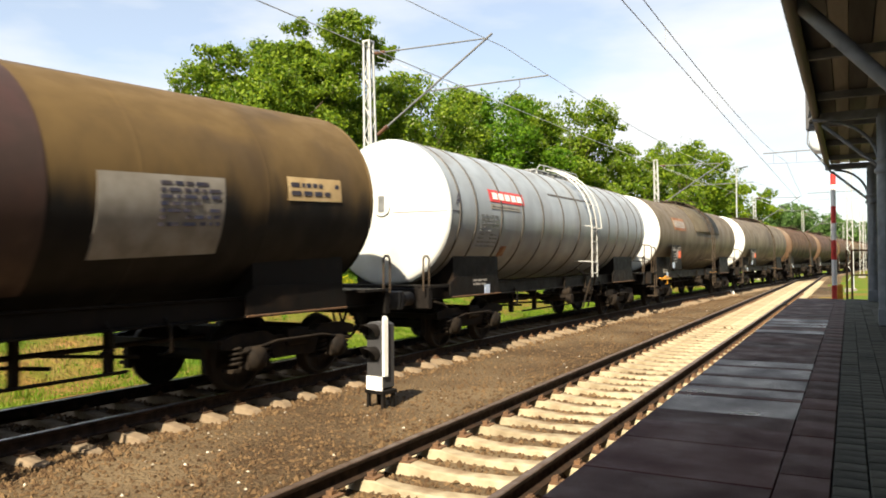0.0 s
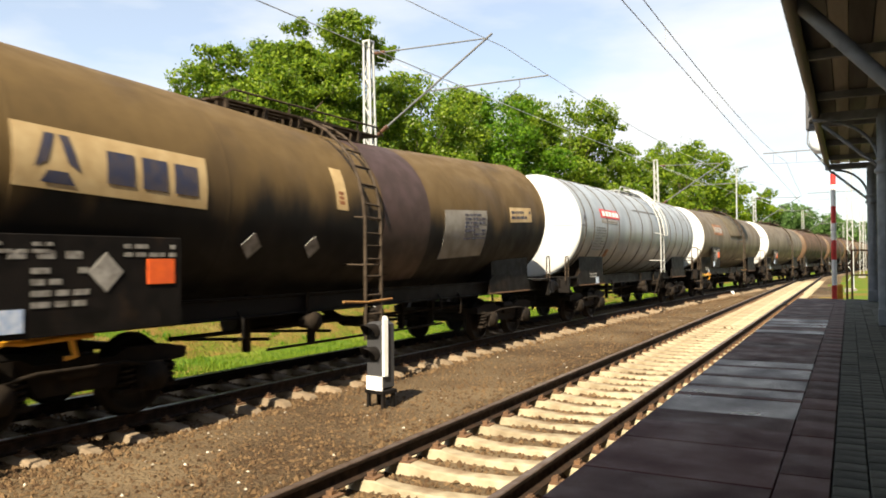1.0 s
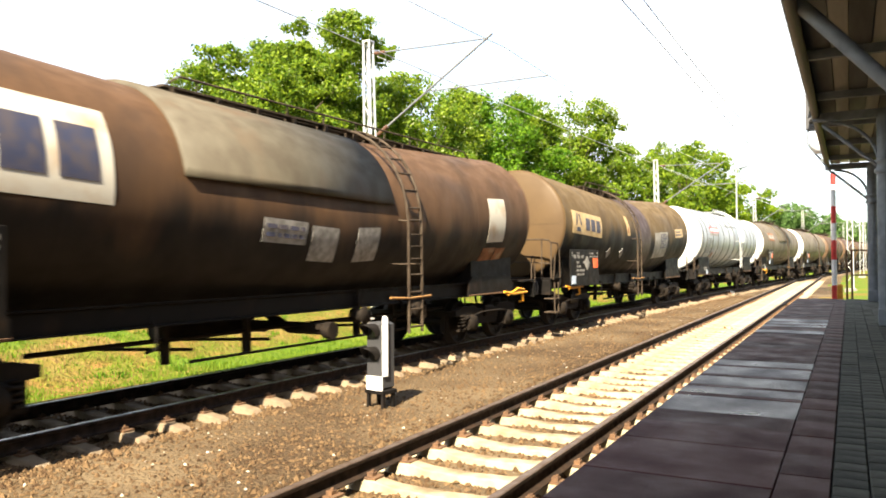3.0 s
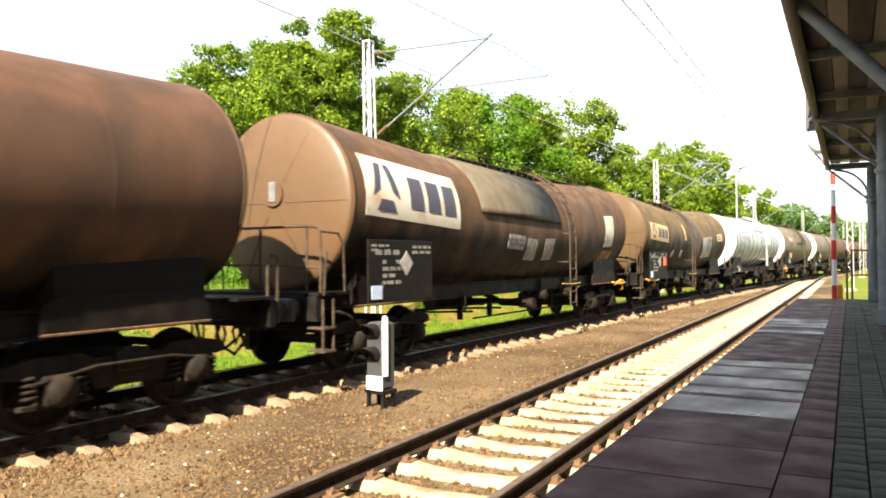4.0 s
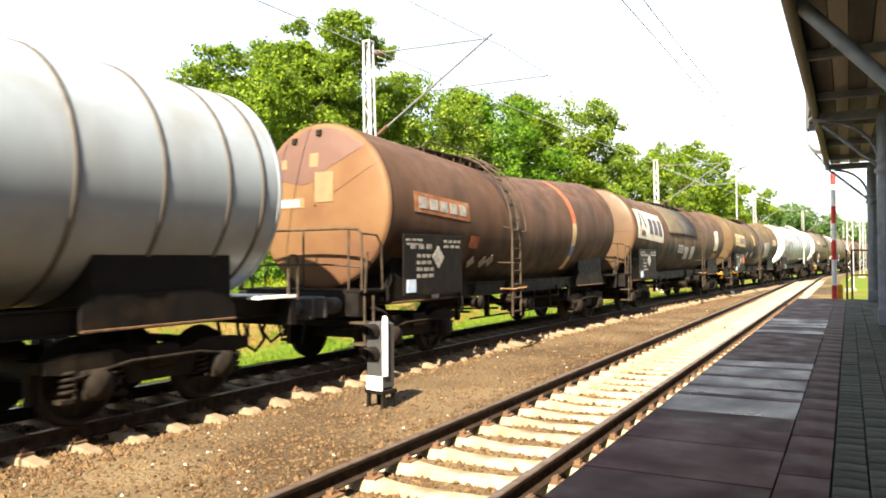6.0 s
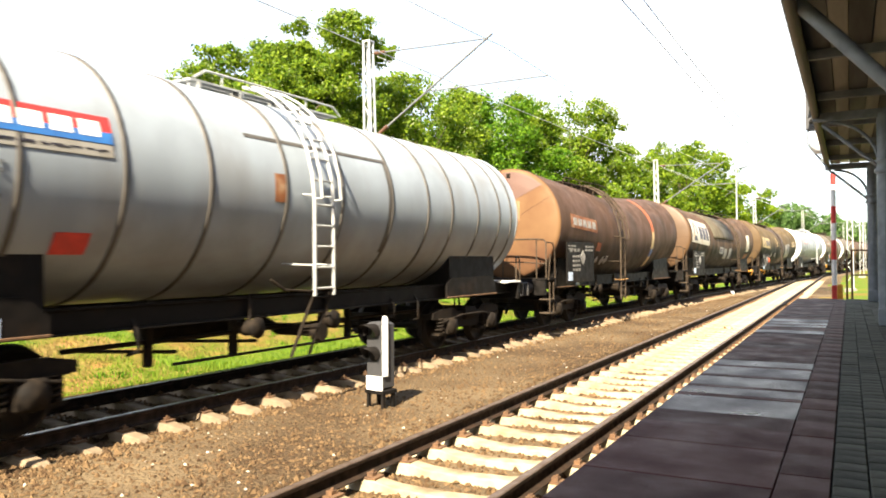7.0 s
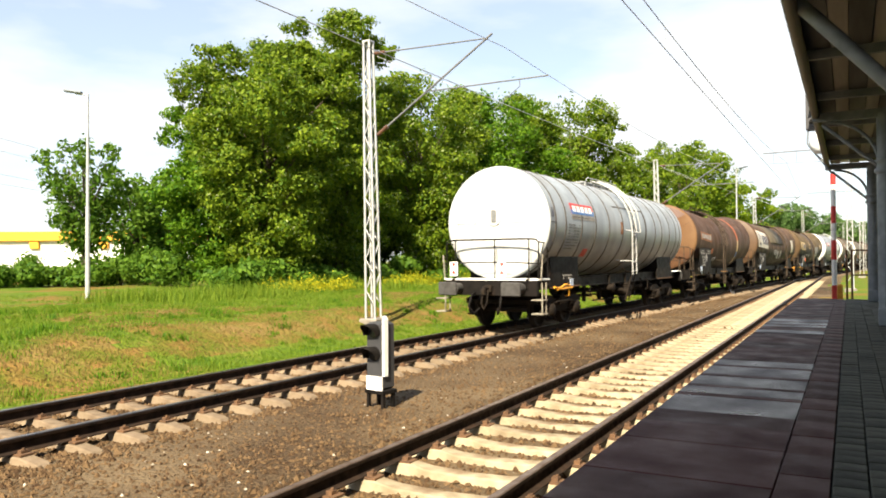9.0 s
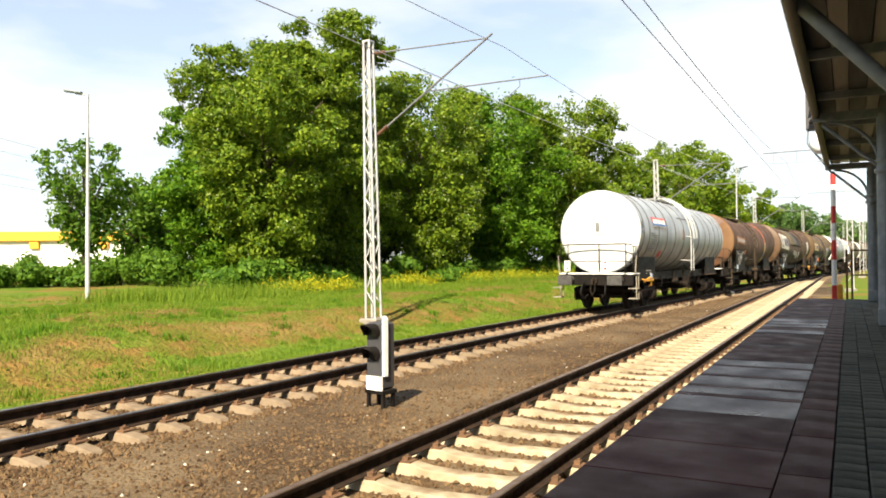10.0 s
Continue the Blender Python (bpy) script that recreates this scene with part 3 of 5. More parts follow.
# ---- things by the tracks ----
def dwarf_signal():
    sig = thing("dwarf_signal", "small black ground signal with a white stripe and plate", "railway signal", pose(-5.66, 8.66, -.24, 0, 0, -9))
    for x, y in ((-.13, -.1), (.13, -.1), (-.13, .1), (.13, .1)):
        part("leg", Shape().box(x - .022, x + .022, y - .022, y + .022, 0, .24), M["black_paint"], sig)
    part("base_plate", Shape().box(-.17, .17, -.14, .14, .19, .25, bevel=.01), M["black_paint"], sig)
    part("case", Shape().box(-.15, .13, -.11, .13, .25, 1.16, bevel=.03), M["signal_grey"], sig)
    part("back_plate", Shape().box(.132, .165, -.115, -.03, .43, 1.22, bevel=.01), M["white_paint"], sig, "white stripe plate")
    part("white_plate", Shape().box(-.145, .135, -.135, -.112, .24, .43, bevel=.004), M["white_paint"], sig, "white reflective plate")
    part("finial", Shape().tube([(.08, 0, 1.15), (.08, 0, 1.24)], .032, 10), M["white_paint"], sig)
    part("side_box", Shape().box(-.21, -.15, -.02, .12, .78, 1.0, bevel=.01), M["galvanised"], sig)
    for z in (1.03, .72):
        lens = part("lens", Shape().tube([(-.02, -.108, z), (-.02, -.125, z)], .085, 18), M["lens_dark"], sig)
        hood = Shape()
        n, rows = 14, []
        for i in range(n + 1):
            a = math.radians(-25 + 230 * i / n)
            ln = .10 + .13 * max(0, math.sin(a))
            rows.append(((.105 * math.cos(a), .105 * math.sin(a)), ln))
        verts = [(-.02 + p[0], -.11, z + p[1]) for p, ln in rows] + [(-.02 + p[0] * 1.02, -.11 - ln, z + p[1] * 1.02) for p, ln in rows]
        verts += [(-.02 + p[0] * 1.08, -.11, z + p[1] * 1.08) for p, ln in rows] + [(-.02 + p[0] * 1.1, -.11 - ln, z + p[1] * 1.1) for p, ln in rows]
        m = n + 1
        faces = []
        for i in range(n):
            faces += [(i, i + 1, m + i + 1, m + i), (2 * m + i, 3 * m + i, 3 * m + i + 1, 2 * m + i + 1), (m + i, m + i + 1, 3 * m + i + 1, 3 * m + i)]
        hood.add(verts, faces, True)
        part("hood", hood, M["black_paint"], sig)


def lattice_mast(x, y, height, base_z, arm=True, lean=-1.0, turn=0):
    mast = thing("catenary_mast", "galvanised steel lattice mast carrying the overhead wires", "catenary mast", pose(x, y, base_z, 0, lean, turn), group="catenary masts")
    part("footing", Shape().box(-.3, .3, -.3, .3, -.8, -.12, bevel=.03), M["platform_edge"], mast)

    def half(z):
        return .158 - .062 * z / height

    for sx, sy in ((-1, -1), (1, -1), (-1, 1), (1, 1)):
        h0, h1 = half(0), half(height)
        part("leg", Shape().tube([(sx * h0, sy * h0, -.2), (sx * h1, sy * h1, height)], .040, 4), M["galvanised"], mast)
    d = Shape()
    z, k = .25, 0
    while z < height - .5:
        a, b = half(z), half(z + .45)
        for f in (-1, 1):
            q = 1 if k % 2 else -1
            d.tube([(-q * a, f * a, z), (q * b, f * b, z + .45)], .018, 4)
            d.tube([(f * a, -q * a, z), (f * b, q * b, z + .45)], .018, 4)
        z += .45
        k += 1
    tagged(part("lattice_bracing", d, M["galvanised"], mast), kind="stuff")
    part("cap", Shape().box(-.13, .13, -.13, .13, height, height + .05), M["galvanised"], mast)
    if arm == "beam":
        # plain cross beam with a tie below it and short droppers
        part("cross_beam", Shape().tube([(0, 0, height - .28), (4.35, 0, height - .33)], .035, 6), M["arm_grey"], mast)
        part("beam_tie", Shape().tube([(.1, 0, height - 1.0), (4.2, 0, height - .95)], .010, 5), M["arm_grey"], mast)
        for q in (1.4, 2.6, 3.8):
            part("dropper", Shape().tube([(q, 0, height - .97), (q, 0, height - .31)], .008, 5), M["arm_grey"], mast)
    elif arm:
        # cantilever: top tie, diagonal tube, registration arm
        part("diagonal_tube", Shape().tube([(.59, 0, 5.40), (3.99, 0, 7.55)], .032, 8), M["arm_grey"], mast)
        part("top_tie", Shape().tube([(.15, 0, 7.6), (3.75, 0, 7.45)], .022, 8), M["arm_grey"], mast)
        part("registration_arm", Shape().tube([(2.07, 0, 6.25), (5.55, 0, 6.20)], .020, 8), M["arm_grey"], mast)
        part("stay_wire", Shape().tube([(.3, 0, 7.5), (2.78, 0, 6.3)], .008, 5), M["galvanised"], mast)
        part("steady_arm", Shape().tube([(4.75, 0, 6.21), (4.75, 0, 6.03), (4.0, 0, 5.5)], .014, 6), M["arm_grey"], mast)
        for p in ((.25, 7.59), (.28, 5.2)):
            part("insulator", Shape().tube([(p[0], 0, p[1]), (p[0] + .34, 0, p[1] + (-.015 if p[1] > 6 else .22))], .06, 10), M["insulator"], mast)
    return mast


def wire(label, points, r=.010):
    w = Shape().tube(points, r, 5)
    tagged(part("overhead_wire", w, M["wire"]), label, "overhead wire", group="overhead wires")


def sagged(fx, y0, y1, z, sag, span):
    out = []
    y = y0
    while y <= y1:
        u = ((y - y0) % span) / span
        out.append((fx(y), y, z - sag * 4 * u * (1 - u)))
        y += span / 24
    return out


def lamp_post(x, y, z, h, arm=(-.9, .0), head=True):
    lp = thing("street_lamp", "slender galvanised lamp post with a small flat head", "street lamp", pose(x, y, z), group="lamp posts")
    part("post", Shape().tube([(0, 0, -.1), (0, 0, h * .45)], .10, 10, .085), M["galvanised"], lp)
    part("upper_post", Shape().tube([(0, 0, h * .45), (0, 0, h)], .065, 10, .05), M["galvanised"], lp)
    part("arm", Shape().tube([(0, 0, h - .05), (arm[0] * .6, arm[1] * .6, h + .02)], .035, 8), M["galvanised"], lp)
    a = math.degrees(math.atan2(arm[1], arm[0]))
    part("lamp_head", Shape().box(.25, 1.0, -.13, .13, -.04, .07, bevel=.04), M["canopy_grey"], lp, at=pose(0, 0, h, 0, -8, a))
    return lp


def striped_pole():
    p = thing("striped_pole", "thin red and white striped pole at the platform end", "marker pole", pose(-.46, 29.3, -.1))
    z = 0
    k = 0
    bands = [.91, .88, .68, .59, .59, .74, .37]
    for h in bands:
        part("band", Shape().tube([(0, 0, z), (0, 0, z + h)], .085, 12), M["red_paint" if k % 2 == 0 else "white_paint"], p)
        z += h
        k += 1


def fence(x, y):
    f = thing("tubular_fence", "brown tubular steel fence beyond the platform end", "fence", pose(x, y, -.1))
    for dx in (0, .16, 2.2, 4.2):
        part("post", Shape().tube([(dx, 0, 0), (dx, 0, 2.15)], .035, 8), M["fastener"], f)
    for z in (2.12, 1.25):
        part("rail", Shape().tube([(0.16, 0, z), (4.2, 0, z)], .03, 8), M["fastener"], f)


def hung_signal():
    s = thing("light_signal", "grey light signal with hooded lamps beside the canopy", "railway signal", pose(-.94, 26.0, 5.73))
    part("case", Shape().box(-.20, .20, 0, .22, 0, 1.72, bevel=.05), M["signal_grey"], s)
    for z in (.22, .58, .94, 1.32):
        part("lamp", Shape().tube([(.04, 0, z), (.04, -.05, z)], .12, 14), M["lens_dark"], s)
        part("visor", Shape().prism([(.04 + .14 * math.cos(a), z + .14 * math.sin(a)) for a in (i * math.pi / 8 for i in range(9))], -.2, -.01), M["black_paint"], s)
    part("bracket", Shape().tube([(-.14, .1, .02), (-.16, .1, -.4), (.15, .1, -.85), (.52, .1, -1.38)], .028, 6), M["canopy_grey"], s)
    part("hanger", Shape().tube([(.15, .1, -.85), (.28, .1, -.94), (.38, .1, -.98)], .028, 6), M["canopy_grey"], s)
    part("mount", Shape().box(.2, .42, .05, .15, 0.4, 0.5), M["canopy_grey"], s)
    lamp = thing("platform_lamp", "white opal globe lamp hanging at the canopy edge", "lamp", pose(-.76, 26.0, 5.32))
    part("globe", Shape().lathe_z([(-.34, .02), (-.32, .12), (-.24, .22), (-.08, .29), (.1, .28), (.24, .2), (.32, .1), (.35, .05)]), M["glass_lamp"], lamp)
    part("cap", Shape().tube([(0, 0, .32), (0, 0, .40)], .1, 10), M["canopy_grey"], lamp)


# ---- trees ----
def leaf_cloud(lobes, count, size, rng, gap=0.0):
    """Leaf clumps spread over uneven lobes (x, y, z, rx, ry, rz): short quads turned every way."""
    gen = np.random.default_rng(rng.randrange(1 << 30))
    weight = np.array([l[3] * l[4] + l[3] * l[5] for l in lobes])
    pick = gen.choice(len(lobes), count, p=weight / weight.sum())
    lobe = np.array(lobes)[pick]
    d = gen.normal(size=(count, 3))
    d /= np.linalg.norm(d, axis=1)[:, None]
    rad = 1 - gen.normal(size=count) * 0.28
    c = lobe[:, :3] + d * lobe[:, 3:] * rad[:, None]
    nrm = d + gen.normal(size=(count, 3)) * 0.55
    nrm /= np.linalg.norm(nrm, axis=1)[:, None]
    t = np.cross(nrm, gen.normal(size=(count, 3)))
    t /= np.linalg.norm(t, axis=1)[:, None]
    b = np.cross(nrm, t)
    s = size * gen.uniform(0.6, 1.4, count)[:, None]
    v = np.empty((count, 4, 3))
    v[:, 0], v[:, 1], v[:, 2], v[:, 3] = c - t * s, c + b * s * .5, c + t * s, c - b * s * .5
    me = bpy.data.meshes.new("leaves")
    me.vertices.add(count * 4)
    me.vertices.foreach_set("co", v.reshape(-1))
    me.loops.add(count * 4)
    me.loops.foreach_set("vertex_index", np.arange(count * 4, dtype=np.int32))
    me.polygons.add(count)
    me.polygons.foreach_set("loop_start", np.arange(0, count * 4, 4, dtype=np.int32))
    me.polygons.foreach_set("loop_total", np.full(count, 4, dtype=np.int32))
    me.update(calc_edges=True)
    return me


def tree(x, y, height, spread, seed, leaves=16000, mat="leaf", low=0.06, size=0.24, label="tall leafy green deciduous tree behind the tracks", blossom=0, sprays=230):
    rng = random.Random(seed)
    z0 = ground_z(x, y)
    t = thing("tree", label, "tree", pose(x, y, z0), group="trees beyond the tracks")
    trunk = Shape()
    h = height
    bendx, bendy = rng.uniform(-.4, .4), rng.uniform(-.4, .4)
    trunk.tube([(0, 0, -.3), (bendx * .3, bendy * .3, h * .2), (bendx, bendy, h * .5), (bendx * .6, bendy, h * .85)], .032 * h * .7, 9, .03)
    lobes = []
    for k in range(34):
        u = (k + .5) / 34
        zz = h * (low + (1 - low) * (0.06 + 0.86 * u))
        prof = math.sin(math.pi * min(1, 0.22 + 0.78 * (1 - u) ** 0.75)) ** 0.6
        a, r = k * 2.399 + rng.uniform(-.5, .5), spread * prof * rng.uniform(0.5, 0.88)
        lx, ly = math.cos(a) * r, math.sin(a) * r
        q = spread * rng.uniform(0.16, 0.28) * (0.8 if u > .8 else 1)
        lobes.append((lx, ly, zz, q, q, q * rng.uniform(.5, .75)))
        trunk.tube([(bendx * u, bendy * u, zz * .6), (lx * .5, ly * .5, zz * .85), (lx * .9, ly * .9, zz)], .05 + .004 * h * (1 - u), 5, .015)
    lobes += [(0, 0, h * .40, spread * .45, spread * .45, h * .28), (0, 0, h * .68, spread * .34, spread * .34, h * .2), (0, 0, h * .91, spread * .15, spread * .15, h * .06)]
    for k in range(sprays):
        src = lobes[rng.randrange(34)]
        a, e, reach = rng.uniform(0, 6.28), rng.uniform(-.7, 1.4), rng.uniform(.8, 1.75)
        q = src[3] * rng.uniform(.14, .52)
        lobes.append((src[0] + math.cos(a) * math.cos(e) * src[3] * reach, src[1] + math.sin(a) * math.cos(e) * src[3] * reach, src[2] + math.sin(e) * src[5] * 1.45 - .1 * q, q, q, q * rng.uniform(.55, .95)))
    part("trunk", trunk, M["bark"], t)
    me = leaf_cloud(lobes, leaves, size, rng)
    me.materials.append(M[mat])
    part("crown", me, None, t)
    if blossom:
        me = leaf_cloud(lobes[37:], blossom, size * .7, rng)
        me.materials.append(M["leaf_blossom"])
        part("blossom", me, None, t, "pale cream blossom clusters")
    return t


def shrub(x, y, w, h, seed, mat="leaf_dark", leaves=2600, size=.16):
    rng = random.Random(seed)
    s = thing("shrub", "dense dark green shrub on the grass bank", "shrub", pose(x, y, ground_z(x, y)), group="shrubs under the trees")
    stems = Shape()
    lobes = []
    for k in range(9):
        a, r = k * 2.4, w * rng.uniform(.1, .7)
        q = w * rng.uniform(.3, .5)
        lobes.append((math.cos(a) * r, math.sin(a) * r, h * rng.uniform(.25, .8), q, q, h * rng.uniform(.2, .32)))
        stems.tube([(0, 0, -.1), (lobes[-1][0] * .6, lobes[-1][1] * .6, lobes[-1][2])], .03, 5, .01)
    part("stems", stems, M["bark"], s)
    me = leaf_cloud(lobes, leaves, size, rng)
    me.materials.append(M[mat])
    part("foliage", me, None, s)


def far_building():
    b = thing("roadside_store", "low white flat-roofed building with a yellow roof band", "building", pose(-96, 62, .7, 0, 0, 32))
    part("wall", Shape().box(-22, 22, 0, 14, -1.5, 4.4), M["white_paint"], b)
    part("roof_band", Shape().box(-22.6, 22.6, -.6, 14.6, 4.0, 5.3, bevel=.1), M["yellow_paint"], b, "yellow-orange roof band")
    for k in range(3):
        part("orange_sign", Shape().box(-9 + k * 9, -7.8 + k * 9, -.4, 0, 3.0, 4.0, bevel=.05), M["yellow_paint"], b)


def yellow_bollard(x, y):
    b = thing("bollard", "short yellow bollard beyond the platform end", "bollard", pose(x, y, -.05))
    part("post", Shape().tube([(0, 0, 0), (0, 0, .82)], .11, 12, .09), M["yellow_paint"], b)
    part("cap", Shape().lathe_z([(.82, .095), (.87, .07), (.89, .005)]), M["yellow_paint"], b)


def marker_stone(x, y):
    m = thing("marker_stone", "small white painted marker stone between the tracks", "marker stone", pose(x, y, -.27))
    part("stone", Shape().box(-.10, .10, -.08, .08, 0, .22, bevel=.03), M["white_paint"], m)


# ---- train ----
TANK_Z, TANK_R = 2.72, 1.46


def arc_x(z, r):
    return math.sqrt(max(0.0, r * r - (z - TANK_Z) ** 2))


def curved_patch(y0, y1, z0, z1, r, thick=0.004):
    """A thin panel that follows the tank's side."""
    s = Shape()
    s.crisp = True
    a0, a1 = math.asin((z0 - TANK_Z) / r), math.asin((z1 - TANK_Z) / r)
    n = max(4, math.ceil(math.degrees(a1 - a0) / 3))
    angles = [a0 + (a1 - a0) * i / n for i in range(n + 1)]

    def at(rr, a, y):
        return (rr * math.cos(a), y, TANK_Z + rr * math.sin(a))

    m = 2 * (n + 1)
    verts = [at(rr, a, y) for rr in (r, r + thick) for a in angles for y in (y0, y1)]
    s.add(verts, [(m + 2 * k, m + 2 * k + 1, m + 2 * k + 3, m + 2 * k + 2) for k in range(n)], True)
    sides = [(0, 1, m + 1, m), (m - 2, 2 * m - 2, 2 * m - 1, m - 1)]
    for k in range(n):
        sides += [(2 * k, m + 2 * k, m + 2 * k + 2, 2 * k + 2), (2 * k + 1, 2 * k + 3, m + 2 * k + 3, m + 2 * k + 1)]
    s.f.extend(sides)
    s.smooth.extend([False] * len(sides))
    return s


def hoop(y, r, w=.035, t=.02, n=48):
    return Shape().lathe_y([(y - w, r - .003), (y - w, r + t), (y + w, r + t), (y + w, r - .003)], TANK_Z, n)


def wheelset_mesh():
    s = Shape()
    s.tube([(-1.0, 0, 0), (1.0, 0, 0)], .08, 10)
    for d in (-1, 1):
        x = d * .7525
        prof = [(-.075, .10), (-.06, .16), (-.025, .20), (-.025, .38), (-.068, .40), (-.068, .475), (-.04, .488), (-.034, .465), (.068, .455), (.068, .40), (.02, .38), (.02, .20), (.06, .16), (.075, .10)]
        prof = [(x + d * p, r) for p, r in prof]
        s.lathe_x(prof if d > 0 else list(reversed(prof)), 0, 0, 28)
        for k in range(5):
            a = k * 2 * math.pi / 5
            s.box(x + d * .02 - .012, x + d * .02 + .012, -.03, .03, .22, .36, m=Matrix.Rotation(a, 4, "X"))
    return s.mesh("wheelset", M["wheel_steel"])


def bogie_frame_mesh():
    s = Shape()
    for d in (-1, 1):
        x0, x1 = d * 1.0 - .06, d * 1.0 + .06
        s.prism_x([(-1.45, .62), (-1.45, .74), (-1.15, .80), (-.6, .80), (-.45, .72), (.45, .72), (.6, .80), (1.15, .80), (1.45, .74), (1.45, .62), (1.1, .58), (.55, .62), (.45, .40), (-.45, .40), (-.55, .62), (-1.1, .58)], x0, x1)
        for q in (-.9, .9):
            s.box(d * 1.02 - .12, d * 1.02 + .14, q - .17, q + .17, .30, .62, bevel=.03)
            s.lathe_x([(d * 1.14, .17), (d * 1.22, .15), (d * 1.24, .0)], q, .46, 14)
            for e in (-.27, .27):
                coil = [(d * 1.03 + .085 * math.cos(a), q + e + .085 * math.sin(a), .36 + .26 * a / (2 * math.pi * 4)) for a in (i * 2 * math.pi / 8 for i in range(33))]
                s.tube(coil, .022, 5)
            s.box(d * 1.0 - .1, d * 1.0 + .1, q - .40, q + .40, .30, .345)
        s.box(d * 1.0 - .10, d * 1.0 + .12, -.22, .22, .55, .80, bevel=.02)
        s.tube([(d * 1.14, -1.2, .55), (d * 1.16, -.5, .66), (d * 1.16, .5, .66), (d * 1.14, 1.2, .55)], .022, 6)
        s.box(d * .75 - .05, d * .75 + .05, -1.46, -1.38, .28, .62)
        s.box(d * .75 - .05, d * .75 + .05, 1.38, 1.46, .28, .62)
    s.box(-1.0, 1.0, -.2, .2, .50, .78)
    for q in (-1.42, 1.42):
        s.box(-1.0, 1.0, q - .05, q + .05, .62, .72)
    s.lathe_z([(.78, .32), (.98, .30)])
    return s.mesh("bogie_frame", M["bogie_grime"])


WHEELSET = wheelset_mesh()
BOGIE = bogie_frame_mesh()
WHEELS, WAGONS = [], []


def buffer_shape(x, y, d):
    """Sprung buffer whose flat oblong head looks outwards (d is the way along y)."""
    s = Shape()
    s.tube([(x, y, 1.05), (x, y + d * .30, 1.05)], .13, 14)
    s.tube([(x, y + d * .28, 1.05), (x, y + d * .58, 1.05)], .095, 12)
    h = Shape().box(x - .25, x + .25, min(y + d * .57, y + d * .62), max(y + d * .57, y + d * .62), .88, 1.22, bevel=.06)
    n = len(s.v)
    s.v += h.v
    s.f += [tuple(i + n for i in f) for f in h.f]
    s.smooth += h.smooth
    return s


def ladder(parent, y, mat, r, width=.42, double=False, z_low=.55, name="ladder"):
    """Side ladder that rises from beside the bogies and bows over the tank to the walkway."""
    off = .17
    path = [(r + off + .02, z_low), (r + off + .02, TANK_Z - .1)]
    path += [((r + off) * math.cos(a), TANK_Z + (r + off) * math.sin(a)) for a in (math.radians(d) for d in (8, 20, 32, 44, 56, 68, 78))]
    lad = Shape()
    for q in (-width / 2, width / 2):
        lad.tube([(x, y + q, z) for x, z in path], .026, 6)
        if double:
            lad.tube([(x + .14, y + q, z) for x, z in path[1:]], .02, 6)
            for x, z in path[1::2]:
                lad.tube([(x, y + q, z), (x + .14, y + q, z)], .014, 5)
    z = z_low + .1
    while z < TANK_Z:
        lad.tube([(path[0][0], y - width / 2, z), (path[0][0], y + width / 2, z)], .018, 6)
        z += .29
    for d in range(6, 78, 11):
        a = math.radians(d)
        x, zz = (r + off) * math.cos(a), TANK_Z + (r + off) * math.sin(a)
        lad.tube([(x, y - width / 2, zz), (x, y + width / 2, zz)], .018, 6)
    for zz in (1.7, TANK_Z - .05):
        for q in (-width / 2, width / 2):
            lad.tube([(path[0][0], y + q, zz), (arc_x(max(zz, TANK_Z - r * .8), r) - .02, y + q, max(zz, TANK_Z - r * .8) + .02)], .016, 5)
    part(name, lad, mat, parent)


def walkway(parent, y0, y1, mat, r, rail=True, drop=0.0):
    zt = TANK_Z + r + .14 - drop
    plank = Shape().box(-.07, .07, y0, y1, 0, .03).mesh("walkway_plank", mat)
    for k in range(5):
        part("walkway_plank", plank, None, parent, at=pose(-.36 + k * .18, 0, zt))
    sup = Shape().box(-.45, .45, -.025, .025, -.16, 0).mesh("walkway_support", mat)
    y = y0 + .15
    while y < y1:
        part("walkway_support", sup, None, parent, at=pose(0, y, zt))
        y += .8
    if rail:
        g = Shape()
        for x in (-.5, .5):
            g.tube([(x, y0, zt + .02), (x, y0 + .2, zt + .15), (x, y1 - .2, zt + .15), (x, y1, zt + .02)], .018, 6)
            y = y0 + .5
            while y < y1:
                g.tube([(x, y, zt), (x, y, zt + .15)], .014, 5)
                y += .9
        part("walkway_rail", g, mat, parent)
    hatch = Shape().lathe_z([(zt - .26, .24), (zt - .10, .24), (zt - .08, .30), (zt - .05, .30), (zt - .02, .2), (zt - .01, .0)])
    part("hatch", hatch, mat, parent, at=pose(0, y1 - .5, 0))


